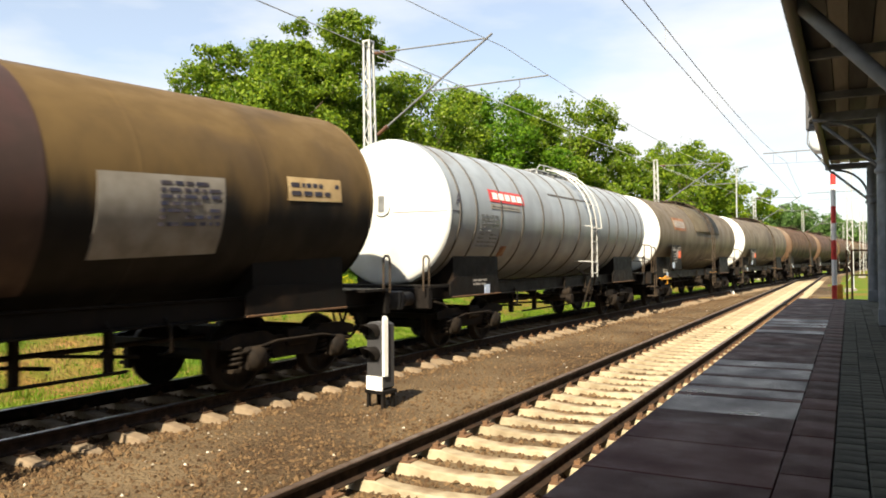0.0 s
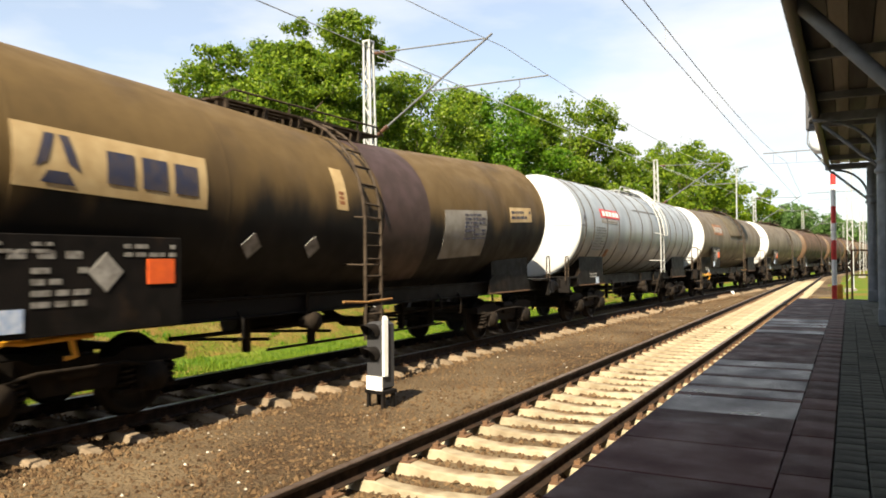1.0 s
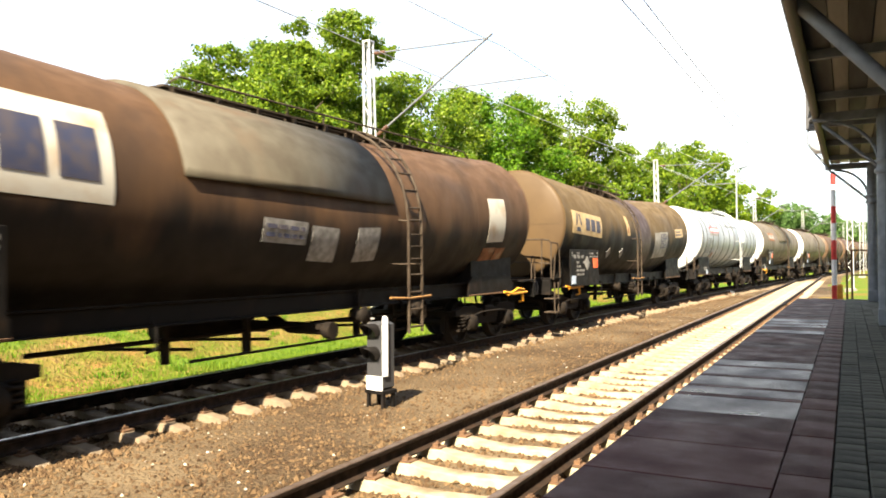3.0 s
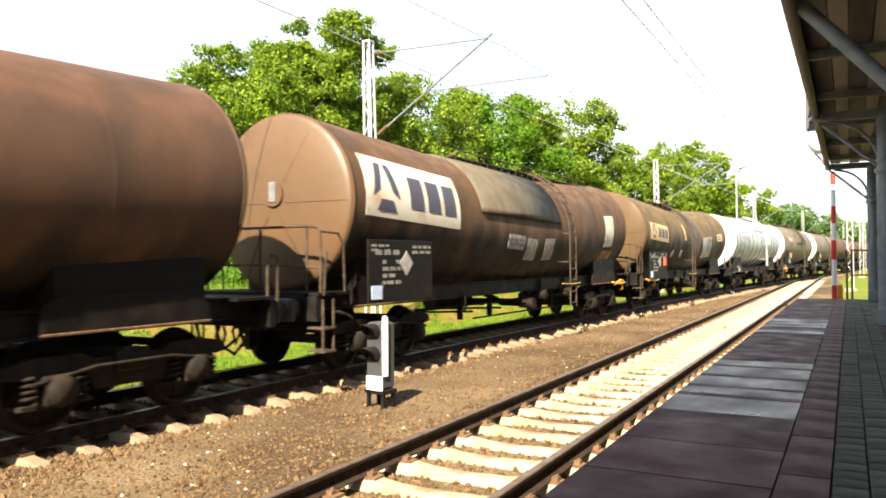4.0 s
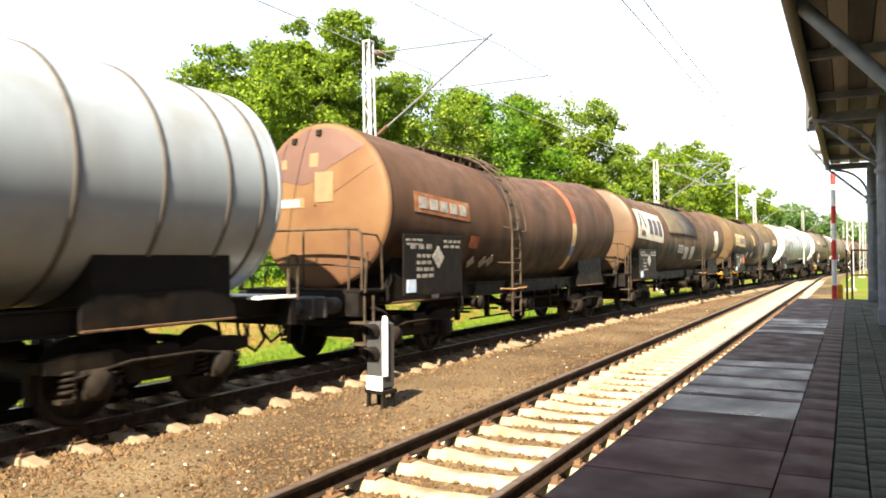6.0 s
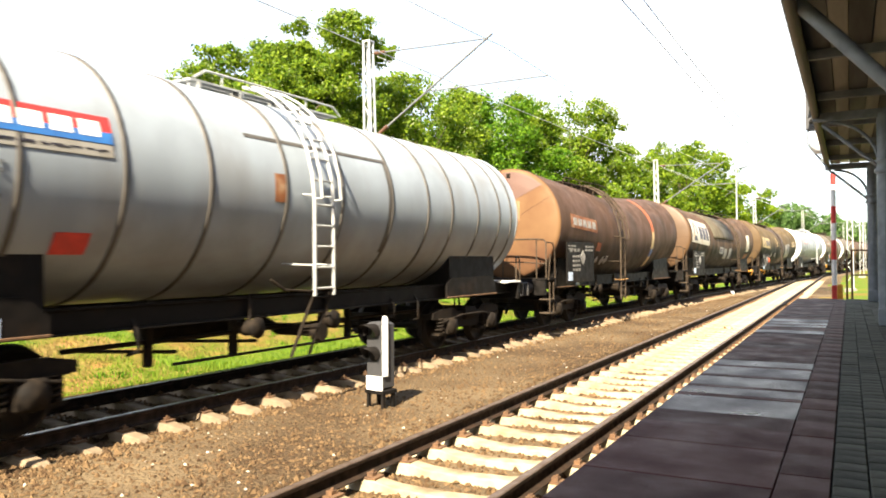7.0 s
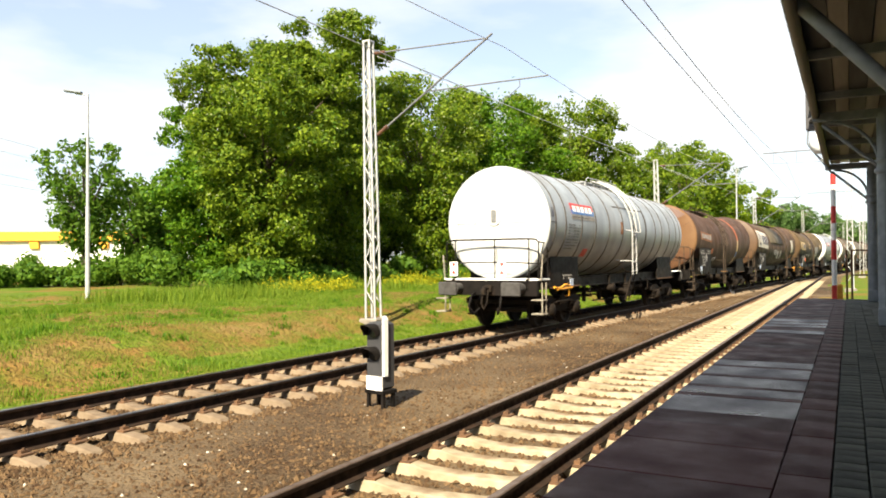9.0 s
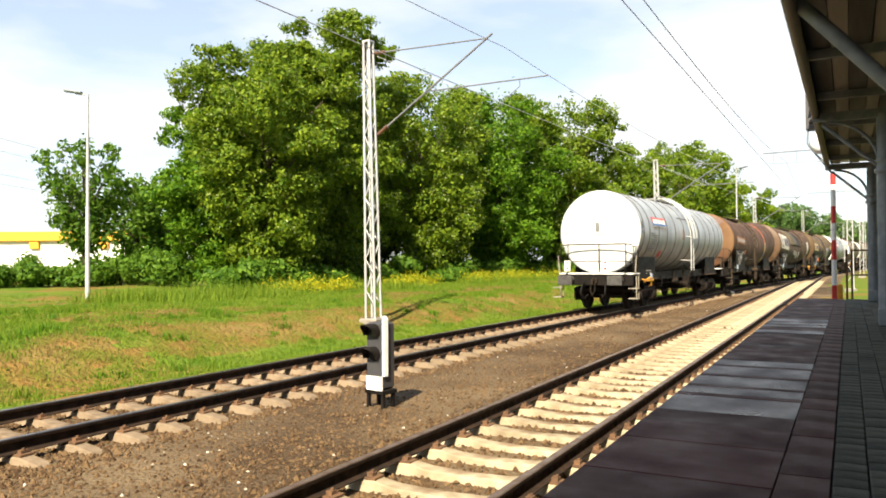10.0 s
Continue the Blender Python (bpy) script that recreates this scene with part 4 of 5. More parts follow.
def end_rail(parent, y, d, mat, r, step_mat):
    """Hand rails and step irons at the wagon's end."""
    g = Shape()
    for x in (-1.30, 1.30):
        g.tube([(x, y, 1.25), (x, y, 2.18), (x * .96, y + d * .02, 2.26), (x * .78, y, 2.28)], .021, 6)
        g.tube([(x * .80, y, 1.25), (x * .80, y, 2.28)], .019, 6)
    g.tube([(-1.04, y, 2.28), (1.04, y, 2.28)], .021, 6)
    g.tube([(-1.28, y, 1.66), (-.6, y, 1.70), (.6, y, 1.70), (1.28, y, 1.66)], .016, 6)
    for x in (-1.3, 1.3):
        g.tube([(x, y, 2.2), (x, y - d * .42, 2.18), (x, y - d * .55, 2.02), (x, y - d * .58, 1.28)], .018, 6)
    g.tube([(0.1, y, 1.25), (0.1, y, 2.28)], .018, 6)
    part("end_rail", g, mat, parent)
    for x in (-1.36, 1.36):
        st = Shape()
        for z in (.42, .76):
            st.box(x - .2, x + .12, y - .14, y + .14, z, z + .03)
        st.tube([(x + .08, y - .12, 1.2), (x + .08, y - .12, .43)], .02, 6)
        st.tube([(x + .08, y + .12, 1.2), (x + .08, y + .12, .43)], .02, 6)
        st.tube([(x, y, 1.25), (x + .05 * (1 if x > 0 else -1), y, 1.9)], .02, 6)
        part("step_iron", st, step_mat, parent)


def bars(parent, x_of, y0, y1, z0, z1, rows, mat, rng, name="lettering_bar"):
    """Plain bars for writing, row by row."""
    s = Shape()
    h = (z1 - z0) / rows
    for k in range(rows):
        y = y0
        zc = z1 - (k + .5) * h
        while y < y1 - .04:
            w = min(rng.uniform(.06, .22), y1 - y)
            x = x_of(zc)
            s.box(x, x + .006, y, y + w * .9, zc - h * .27, zc + h * .27)
            y += w + .04
            if rng.random() < .12:
                y += .25
    tagged(part(name, s, mat, parent), kind="stuff")


def frame_board(parent, y0, y1, z0, z1, rng, plate=True, diamond=True, x=1.50):
    """Black board above the bogie with lettering, hazard diamond and orange plate."""
    b = part("data_board", Shape().box(x - .03, x, y0, y1, z0, z1, bevel=.008), M["black_paint"], parent, "black data board with pale lettering")
    w = y1 - y0
    h = z1 - z0
    bars(b, lambda z: x + .001, y0 + .08, y0 + w * .30, z1 - h * .20, z1 - h * .06, 2, M["letter_dim"], rng)
    bars(b, lambda z: x + .001, y0 + w * .20, y0 + w * .48, z0 + h * .26, z0 + h * .70, 4, M["letter_dim"], rng)
    bars(b, lambda z: x + .001, y0 + w * .66, y1 - .06, z1 - h * .24, z1 - h * .06, 2, M["letter_dim"], rng)
    for k in range(3):
        part("label_frame", Shape().box(x, x + .004, y0 + w * (.10 + .13 * k), y0 + w * (.10 + .13 * k) + .17, z0 + h * .76, z0 + h * .84), M["letter_dim"], b)
    part("reflective_plate", Shape().box(x, x + .012, y0 + .08, y0 + .36, z0 + .06, z0 + .28), M["plate_blue"], b)
    if plate:
        part("orange_plate", Shape().box(x, x + .012, y1 - .46, y1 - .10, z0 + (z1 - z0) * .48, z0 + (z1 - z0) * .76), M["orange_plate"], b)
    if diamond:
        c = Vector((x + .004, y0 + w * .56, z0 + (z1 - z0) * .62))
        s = Shape().box(-.005, .005, -.145, .145, -.145, .145, m=Matrix.Translation(c) @ Matrix.Rotation(math.pi / 4, 4, "X"))
        part("hazard_diamond", s, M["pale_letter"], b)


def brand_mark(parent, y0, y1, z0, z1, r, kind):
    """Maker's panel as plain shapes in its colours."""
    if kind in ("band", "red"):
        p = part("sign_panel", curved_patch(y0, y1, z0, z1, r), M["red_paint"], parent, "red and blue sign panel with white marks" if kind == "band" else "red sign panel with white marks")
        if kind == "band":
            part("sign_lower", curved_patch(y0, y1, z0, z0 + (z1 - z0) * .42, r + .004), M["blue_paint"], p)
        fg = M["white_paint"]
        n, a, b = 5, y0 + .10, y1 - .10
    elif kind == "worn":
        p = part("sign_panel", curved_patch(y0, y1, z0, z1, r), M["sign_rust"], parent, "rust-stained orange sign panel")
        fg = M["pale_letter"]
        n, a, b = 5, y0 + .10, y1 - .10
    else:
        p = part("sign_panel", curved_patch(y0, y1, z0, z1, r), M["sign_cream" if kind == "cream" else "sign_white"], parent, "cream sign panel with dark blue marks")
        fg = M["sign_ink"]
        n, a, b = 3, y0 + (y1 - y0) * .40, y1 - .10
        # three-part emblem
        e = Shape()
        yc, zc, q = y0 + (y1 - y0) * .19, (z0 + z1) / 2, (z1 - z0) * .42
        for outline in (((-.95, -.42), (-.42, -.12), (-.08, .95), (-.5, .95)), ((.42, -.12), (.95, -.42), (.5, .95), (.08, .95)), ((-.7, -.95), (.7, -.95), (.42, -.48), (-.42, -.48))):
            # each limb is cut in strips so that it bends with the tank
            (ya, za), (yb, zb), (yd, zd), (ye, ze) = outline
            rows = []
            for k in range(9):
                u = k / 8
                for yy, zz in ((ya + (ye - ya) * u, za + (ze - za) * u), (yb + (yd - yb) * u, zb + (zd - zb) * u)):
                    zz = zc + q * zz
                    rows.append((arc_x(zz, r) + .010, yc + q * yy, zz))
            e.add(rows, [(2 * k, 2 * k + 1, 2 * k + 3, 2 * k + 2) for k in range(8)])
        part("emblem", e, fg, p)
    w = (b - a) / n
    for k in range(n):
        part("sign_mark", curved_patch(a + k * w + w * .12, a + (k + 1) * w - w * .12, z0 + (z1 - z0) * .22, z1 - (z1 - z0) * .22, r + .008, .003), fg, p)


def end_patch(ye, d, depth, columns, lift):
    """A thin coat on a dished end; columns of (x, lower z, upper z) over the tank's middle."""
    s, n = Shape(), 10
    rows = []
    for x, lo, hi in columns:
        for k in range(n + 1):
            z = lo + (hi - lo) * k / n
            out = float(np.interp(math.hypot(x, z), [q[0] for q in depth], [q[1] for q in depth]))
            rows.append((x, ye + d * (out + lift), TANK_Z + z))
    w = n + 1
    s.add(rows, [(c * w + k, c * w + k + 1, (c + 1) * w + k + 1, (c + 1) * w + k) for c in range(len(columns) - 1) for k in range(n)])
    return s


def patched_end(e, ye, d, depth):
    """Mauve tone over the top of a tank end, pale patches, a label and two lugs."""
    cols = []
    for k in range(25):
        x = -1.22 + 2.2 * k / 24
        lo = float(np.interp(x, [-1.4, -1.1, -.77, -.32, -.13, .3, 1.0], [.2, .28, .47, .37, .4, .65, 1.0]))
        cols.append((-d * x, lo, max(lo + .01, math.sqrt(1.37 ** 2 - x * x))))
    part("repaint", end_patch(ye, d, depth, cols, .007), M["end_mauve"], e, "mauve top of the tank end")
    for x0, x1, z0, z1 in ((.0, .39, .06, .58), (-.14, .05, .68, .92), (-.84, -.68, .68, .85)):
        part("pale_patch", end_patch(ye, d, depth, [(-d * (x0 + (x1 - x0) * k / 4), z0, z1) for k in range(5)], .012), M["end_pale"], e)
    label = part("label_frame", end_patch(ye, d, depth, [(-d * (-1.06 + .82 * k / 6), -.03, .15) for k in range(7)], .012), M["end_pale"], e)
    part("label_plate", end_patch(ye, d, depth, [(-d * (-.97 + .62 * k / 6), .0, .12) for k in range(7)], .017), M["sign_white"], label, "white label plate")
    for x in (-.52, .03):
        z = math.sqrt(1.30 ** 2 - x * x)
        part("lifting_lug", Shape().box(x - .05, x + .05, min(ye + d * .03, ye + d * .13), max(ye + d * .03, ye + d * .13), TANK_Z + z - .08, TANK_Z + z + .03, bevel=.01), M["bogie_grime"], e)


TANK_PARTS = ("tank", "weld_seam", "rib", "sun_shield", "painted_band", "sign_panel", "info_panel", "label_panel", "notice", "hazard_diamond")


def bow_tank(w, dip, half):
    """Lets the two halves of a tank fall towards its middle, as it is built to drain."""
    def fall(y):
        return -dip * max(0.0, 1 - abs(y) / half)

    for ob in w.children:
        name = ob.name.split(".")[0]
        for q in ([ob] + list(ob.children)) if name in TANK_PARTS else ():
            for v in q.data.vertices:
                v.co.z += fall(v.co.y)
        if name == "letter":
            ob.location.z += fall(ob.location.y)
        if name == "ladder":
            for v in ob.data.vertices:
                v.co.z += fall(v.co.y) * smooth(1.6, TANK_Z, v.co.z)


def ly_of(spec):
    return spec.get("ladder_y", 0.0)


def tank_wagon(spec):
    """One bogie tank wagon; its middle is the origin, on the rail's top."""
    rng = random.Random(spec["seed"])
    y0, y1 = -spec["length"] / 2, spec["length"] / 2
    over = spec.get("over", 1.33)
    r = TANK_R
    dip = spec.get("dip", 0.0)

    def up(y):
        return dip * max(0.0, 1 - abs(y) / y1)

    w = thing("tank_wagon", spec["label"], "tank wagon", group="wagons of the tank train")
    shell, end, dark = M[spec["shell"]], M[spec["end"]], M["black_paint"]
    n = 56
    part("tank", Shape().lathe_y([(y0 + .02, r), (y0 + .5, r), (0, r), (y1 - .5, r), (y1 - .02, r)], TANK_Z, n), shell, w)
    for d, ye in ((-1, y0), (1, y1)):
        prof = [(ye + .03 * -d, r - .002), (ye + d * .015, r - .012), (ye + d * .04, r - .04), (ye + d * .065, r - .11), (ye + d * .12, r * .72), (ye + d * .165, r * .42), (ye + d * .185, .02)]
        if d < 0:
            prof = list(reversed(prof))
        e = part("tank_end", Shape().lathe_y(prof, TANK_Z, n), end, w, spec["end_label"])
        depth = sorted((rad, abs(yy - ye)) for yy, rad in prof)
        for a in spec.get("seams", (0, 180)):
            pts = []
            for q in (.24, .4, .6, .8, .95, 1.1, 1.25, 1.4):
                out = float(np.interp(q, [k[0] for k in depth], [k[1] for k in depth]))
                pts.append((q * math.cos(math.radians(a)), ye + d * out, TANK_Z - .02 + q * math.sin(math.radians(a))))
            part("end_seam", Shape().tube(pts, .008, 4), M[spec.get("rib_mat", spec["shell"])], e)
        part("end_weld", hoop(ye - d * .03, r, .03, .008), shell, w)
        if spec.get("patched_end"):
            patched_end(e, ye, d, depth)
            continue
        part("manhole_boss", Shape().tube([(0, ye + d * .15, TANK_Z + .12), (0, ye + d * .22, TANK_Z + .12)], .2, 16), end, e)
        part("boss_plate", Shape().box(-.07, .07, min(ye + d * .22, ye + d * .235), max(ye + d * .22, ye + d * .235), TANK_Z + .0, TANK_Z + .32), M["arm_grey"], e)
    for y in spec.get("ribs", []):
        part("rib", hoop(y, r, .032, .014), M[spec.get("rib_mat", spec["shell"])], w)
    for y in spec.get("welds", []):
        part("weld_seam", Shape().lathe_y([(y - .05, r - .002), (y - .02, r + .003), (y + .02, r + .003), (y + .05, r - .002)], TANK_Z, 56), shell, w)
    # end sole bars, headstocks, saddles
    fy0, fy1 = y0 - over + .62, y1 + over - .62
    for d, fe in ((-1, fy0), (1, fy1)):
        a, b = sorted((fe, 0))
        for x in (-1.05, 1.05):
            part("sole_bar", Shape().prism([(x - .05, 1.0), (x + .05, 1.0), (x + .05, 1.02), (x + .015, 1.03), (x + .015, 1.26), (x + .05, 1.27), (x + .05, 1.29), (x - .05, 1.29)], a, b), dark, w)
        part("headstock", Shape().box(-1.30, 1.30, min(fe, fe - d * .12), max(fe, fe - d * .12), .86, 1.24, bevel=.015), dark, w)
        part("end_deck", Shape().box(-1.32, 1.32, min(fe - d * .02, fe - d * .75), max(fe - d * .02, fe - d * .75), 1.25, 1.29), M[spec.get("deck", "black_paint")], w)
        c = fe - d * 2.15
        saddle = Shape()
        zlow = 1.26
        arc = [(r * .985 * math.sin(q), TANK_Z - r * .985 * math.cos(q)) for q in (math.radians(k) for k in range(-54, 55, 9))]
        saddle.prism([(-1.18, zlow)] + arc + [(1.18, zlow)], c - 1.0, c + 1.0)
        part("saddle", saddle, dark, w)
        sp = part("side_panel", Shape().prism_x([(c - 1.15, 1.02), (c + 1.05, 1.02), (c + 1.05, 1.22), (c + .8, 1.43), (c - .95, 1.43), (c - 1.15, 1.3)], 1.16, 1.2), M[spec.get("panel", "black_paint")], w)
        if d < 0:
            bars(sp, lambda z: 1.201, c - .2, c + .45, 1.22, 1.38, 2, M["pale_letter"], rng)
            part("reflective_plate", Shape().box(1.2, 1.21, c + .3, c + .54, 1.04, 1.24), M["plate_blue"], sp)
        rust = Shape().box(1.2, 1.225, c - 1.15, c + 1.05, 1.02, 1.05, bevel=.006)
        part("panel_lip", rust, M["fastener"], sp, "rusty lower lip of the panel")
        for x in (-.875, .875):
            part("buffer", buffer_shape(x, fe, d), M["buffer_grey"], w)
        hook = Shape().box(-.09, .09, min(fe, fe + d * .1), max(fe, fe + d * .1), .95, 1.13, bevel=.01)
        hook.tube([(0, fe + d * .05, 1.04), (0, fe + d * .30, 1.06), (0, fe + d * .38, 1.0), (0, fe + d * .34, .92)], .045, 8)
        hook.tube([(.06, fe + d * .2, 1.02), (.08, fe + d * .3, .7), (0, fe + d * .32, .52), (-.08, fe + d * .3, .7), (-.06, fe + d * .2, 1.02)], .022, 6)
        part("coupling", hook, M["bogie_grime"], w)
        for x in (-.42, .42):
            hose = Shape()
            hose.tube([(x, fe, .95), (x, fe + d * .2, .86), (x * 1.05, fe + d * .3, .6), (x * .8, fe + d * .22, .42), (x * .6, fe + d * .06, .55)], .028, 7)
            part("brake_hose", hose, M["black_paint"], w)
        if d < 0 and spec.get("rails", True):
            end_rail(w, fe - d * .1, d, M[spec.get("rail_mat", "iron_worn")], r, M[spec.get("step_mat", "iron_worn")])
        else:
            for x in (-1.26, 1.26):
                g = Shape()
                g.tube([(x, fe - .12, 1.2), (x, fe - .12, 1.78), (x, fe - .07, 1.84), (x, fe + .03, 1.84), (x, fe + .08, 1.78), (x, fe + .08, 1.2)], .019, 6)
                part("grab_iron", g, M["iron_worn"], w)
        bog = part("bogie", BOGIE, None, w, at=pose(0, c, 0))
        for q in (-.9, .9):
            ws = part("wheelset", WHEELSET, None, bog, at=pose(0, q, .46))
            WHEELS.append((ws, q))
    # middle: brake gear, pipes, valve and hand wheel
    m = Shape()
    m.tube([(0, fy0 + 3.4, .98), (0, fy1 - 3.4, .98)], .07, 8)
    m.tube([(.75, fy0 + 3.6, .80), (.75, fy1 - 3.6, .80)], .03, 6)
    m.tube([(-.6, -1.6, .78), (-.6, .2, .78)], .19, 14)
    m.box(-1.2, 1.2, -.12, .12, .74, .82)
    for yy in (-2.6, -1.2, 1.4, 2.5):
        m.box(.7, .8, yy - .04, yy + .04, .5, 1.3)
        m.tube([(-.5, yy, .62), (.9, yy + .3, .66)], .025, 6)
    m.tube([(.95, -2.4, .52), (.95, 2.6, .52)], .02, 6)
    part("brake_gear", m, M["bogie_grime"], w)
    v = Shape()
    v.tube([(0, 0, TANK_Z - r), (0, 0, .95), (.5, 0, .72), (1.25, 0, .72)], .075, 10)
    v.tube([(1.2, 0, .72), (1.34, 0, .72)], .13, 12)
    v.tube([(-.0, 0, .72), (-1.34, 0, .72)], .075, 10)
    part("discharge_pipe", v, M["bogie_grime"], w)
    for yl in ([fy0 + 1.35] if spec.get("lever") else []) + ([fy1 - 1.5] if spec.get("far_lever") else []):
        # orange brake changeover linkage beside the bogie
        lever = Shape()
        lever.tube([(1.38, yl - .45, 1.06), (1.40, yl, 1.0), (1.40, yl + .75, 1.02)], .028, 6)
        lever.tube([(1.39, yl - .3, .98), (1.41, yl + .25, 1.12), (1.40, yl + .6, 1.08)], .024, 6)
        lever.box(1.36, 1.40, yl + .1, yl + .42, 1.0, 1.09, bevel=.02)
        lever.tube([(1.39, yl + .5, 1.04), (1.38, yl + .56, .82), (1.30, yl + .5, .80)], .03, 6)
        part("brake_lever", lever, M["yellow_paint"], w, "orange brake changeover lever")
    # belly: valve body, hoses and hangers under the tank's middle
    for q in (-.9, .75):
        vb = Shape().tube([(1.0, ly_of(spec) + q, .88), (1.22, ly_of(spec) + q, .88)], .11, 12)
        vb.tube([(1.1, ly_of(spec) + q, .95), (1.1, ly_of(spec) + q, 1.3)], .03, 6)
        vb.lathe_x([(1.22, .14), (1.26, .14), (1.27, .0)], ly_of(spec) + q, .88, 12)
        part("outlet_valve", vb, M["bogie_grime"], w)
    for q, dz in ((-3.1, .25), (2.2, .2), (3.0, .3)):
        hz = Shape()
        hz.tube([(1.0, q, 1.2), (1.12, q + .06, 1.0), (1.1, q + .1, 1.0 - dz), (.95, q + .05, .95 - dz)], .022, 6)
        part("hanging_hose", hz, M["black_paint"], w)
    ly = spec.get("ladder_y", 0.0)
    silver = spec["shell"] == "tank_silver"
    ladder(w, ly, M[spec.get("ladder_mat", "iron_worn")], r, double=spec.get("double", False), z_low=1.28 if silver else .55)
    if silver:
        st = Shape()
        for q in (-.19, .19):
            st.tube([(r + .16, ly + q, 1.32), (r + .02, ly - .32 + q, .46)], .024, 6)
        for k in range(4):
            u = (k + .3) / 4
            st.tube([(r + .16 - .14 * u, ly - .19 - .32 * u, 1.32 - .86 * u), (r + .16 - .14 * u, ly + .19 - .32 * u, 1.32 - .86 * u)], .018, 6)
        st.tube([(r + .17, ly - .2, 1.34), (r + .12, ly - .75, 1.38), (r + .06, ly - .95, 1.52)], .02, 6)
        part("lower_steps", st, M["bogie_grime"], w, "dark swing-out steps below the ladder")
        bars(w, lambda z: arc_x(z, r) + .004, y0 + 1.25, y0 + 2.1, 2.02, 2.72, 9, M["arm_grey"], rng, "stencilled_text")
    else:
        g = Shape().tube([(r + .18, ly - .75, 1.16), (r + .20, ly - .2, 1.13), (r + .2, ly + .5, 1.15)], .02, 6)
        part("catch_handle", g, M["catch_wood"], w, "faded yellow catch handle")
    walkway(w, ly - spec.get("walk_back", spec.get("walk", 2.0)), ly + spec.get("walk", 2.0), M[spec.get("walk_mat", "iron_worn")], r, drop=.12 if silver else .9 * dip)
    if spec.get("board"):
        a, b, z0, z1 = spec["board"]
        frame_board(w, a, b, z0, z1, rng, spec.get("plate", True), spec.get("diamond", True))
    for q in spec.get("marks", []):
        lift = up((q[0] + q[1]) / 2)
        brand_mark(w, q[0], q[1], q[2] + lift, q[3] + lift, r + .006, q[4])
    for y_a, y_b, z_a, z_b, mat, name in spec.get("panels", []):
        z_a, z_b = z_a + up((y_a + y_b) / 2), z_b + up((y_a + y_b) / 2)
        p = part(name, curved_patch(y_a, y_b, z_a, z_b, r + .005), M[mat], w)
        if name == "info_panel":
            bars(p, lambda z: arc_x(z, r + .010), y_a + (y_b - y_a) * .45, y_b - .06, z_a + (z_b - z_a) * .35, z_b - .05, 7, M["sign_ink"], rng)
        if name == "label_panel":
            bars(p, lambda z: arc_x(z, r + .010), y_a + .06, y_b - .06, z_a + .05, z_b - .05, 2, M["sign_ink"], rng)
    for y_a, y_b, z_a, z_b, mat in spec.get("bands", []):
        z_a, z_b = z_a + up((y_a + y_b) / 2), min(4.15, z_b + up((y_a + y_b) / 2))
        part("painted_band", curved_patch(y_a, y_b, z_a, z_b, r + .004, .003), M[mat], w)
    for yc, zc, q in spec.get("diamonds", []):
        zc += up(yc)
        s = Shape().box(-.003, .003, -q, q, -q, q, m=Matrix.Translation((arc_x(zc, r) + .03, yc, zc)) @ Matrix.Rotation(-math.asin((zc - TANK_Z) / r), 4, "Y") @ Matrix.Rotation(math.pi / 4, 4, "X"))
        part("hazard_diamond", s, M["pale_letter"], w)
    for yc, zc, size, text in spec.get("letters", []):
        curve = bpy.data.curves.new("letter", "FONT")
        curve.body, curve.size, curve.extrude, curve.align_x = text, size, .002, "CENTER"
        tmp = bpy.data.objects.new("letter", curve)
        me = bpy.data.meshes.new_from_object(tmp)
        me.materials.clear()
        me.materials.append(M["sign_ink"])
        bpy.data.objects.remove(tmp)
        part("letter", me, None, w, at=Matrix.Translation((arc_x(zc, r) + .012, yc, zc)) @ Matrix.Rotation(-math.asin((zc - TANK_Z) / r), 4, "Y") @ pose(0, 0, 0, 90, 0, 90))
    if spec.get("jacket"):
        a, b, z0 = spec["jacket"]
        z0 += up((a + b) / 2)
        s = Shape()
        k = 40
        q0 = math.asin((z0 - TANK_Z) / r)
        angs = [q0 + (math.pi - 2 * q0) * i / k for i in range(k + 1)]
        verts = [((r + t) * math.cos(g), y, TANK_Z + (r + t) * math.sin(g)) for y in (a, b) for t in (.0, .06) for g in angs]
        c = k + 1
        faces = []
        for i in range(k):
            faces += [(c + i, c + i + 1, 3 * c + i + 1, 3 * c + i), (i, c + i, c + i + 1, i + 1)[::-1], (2 * c + i, 2 * c + i + 1, 3 * c + i + 1, 3 * c + i)[::-1]]
        faces += [(0, c, 3 * c, 2 * c), (k, 2 * c + k, 3 * c + k, c + k)]
        s.add(verts, faces, True)
        part("sun_shield", s, M["jacket_grey"], w, "grey sheet metal sun shield over the tank")
    if spec.get("tail_discs"):
        for x in (-1.02, .36):
            p = part("tail_sign", Shape().box(x - .11, x + .11, fy0 - .03, fy0 - .015, 1.35, 1.72, bevel=.006), M["white_paint"], w, "white tail plate with red triangles")
            for zz, up in ((1.64, -1), (1.46, 1)):
                part("red_triangle", Shape().prism([(x - .07, zz - .05 * up), (x + .07, zz - .05 * up), (x, zz + .05 * up)], fy0 - .036, fy0 - .031), M["red_paint"], p)
    if dip:
        bow_tank(w, dip, -y0)
    WAGONS.append((w, spec["at"]))
    return w


# the way that the train has gone since the fifth second
def gone(t):
    s = t - 5
    return 7.8124 * s + 0.0208 * s * s - 0.0053 * s ** 3 + 0.13 * max(0, s - 3) ** 2


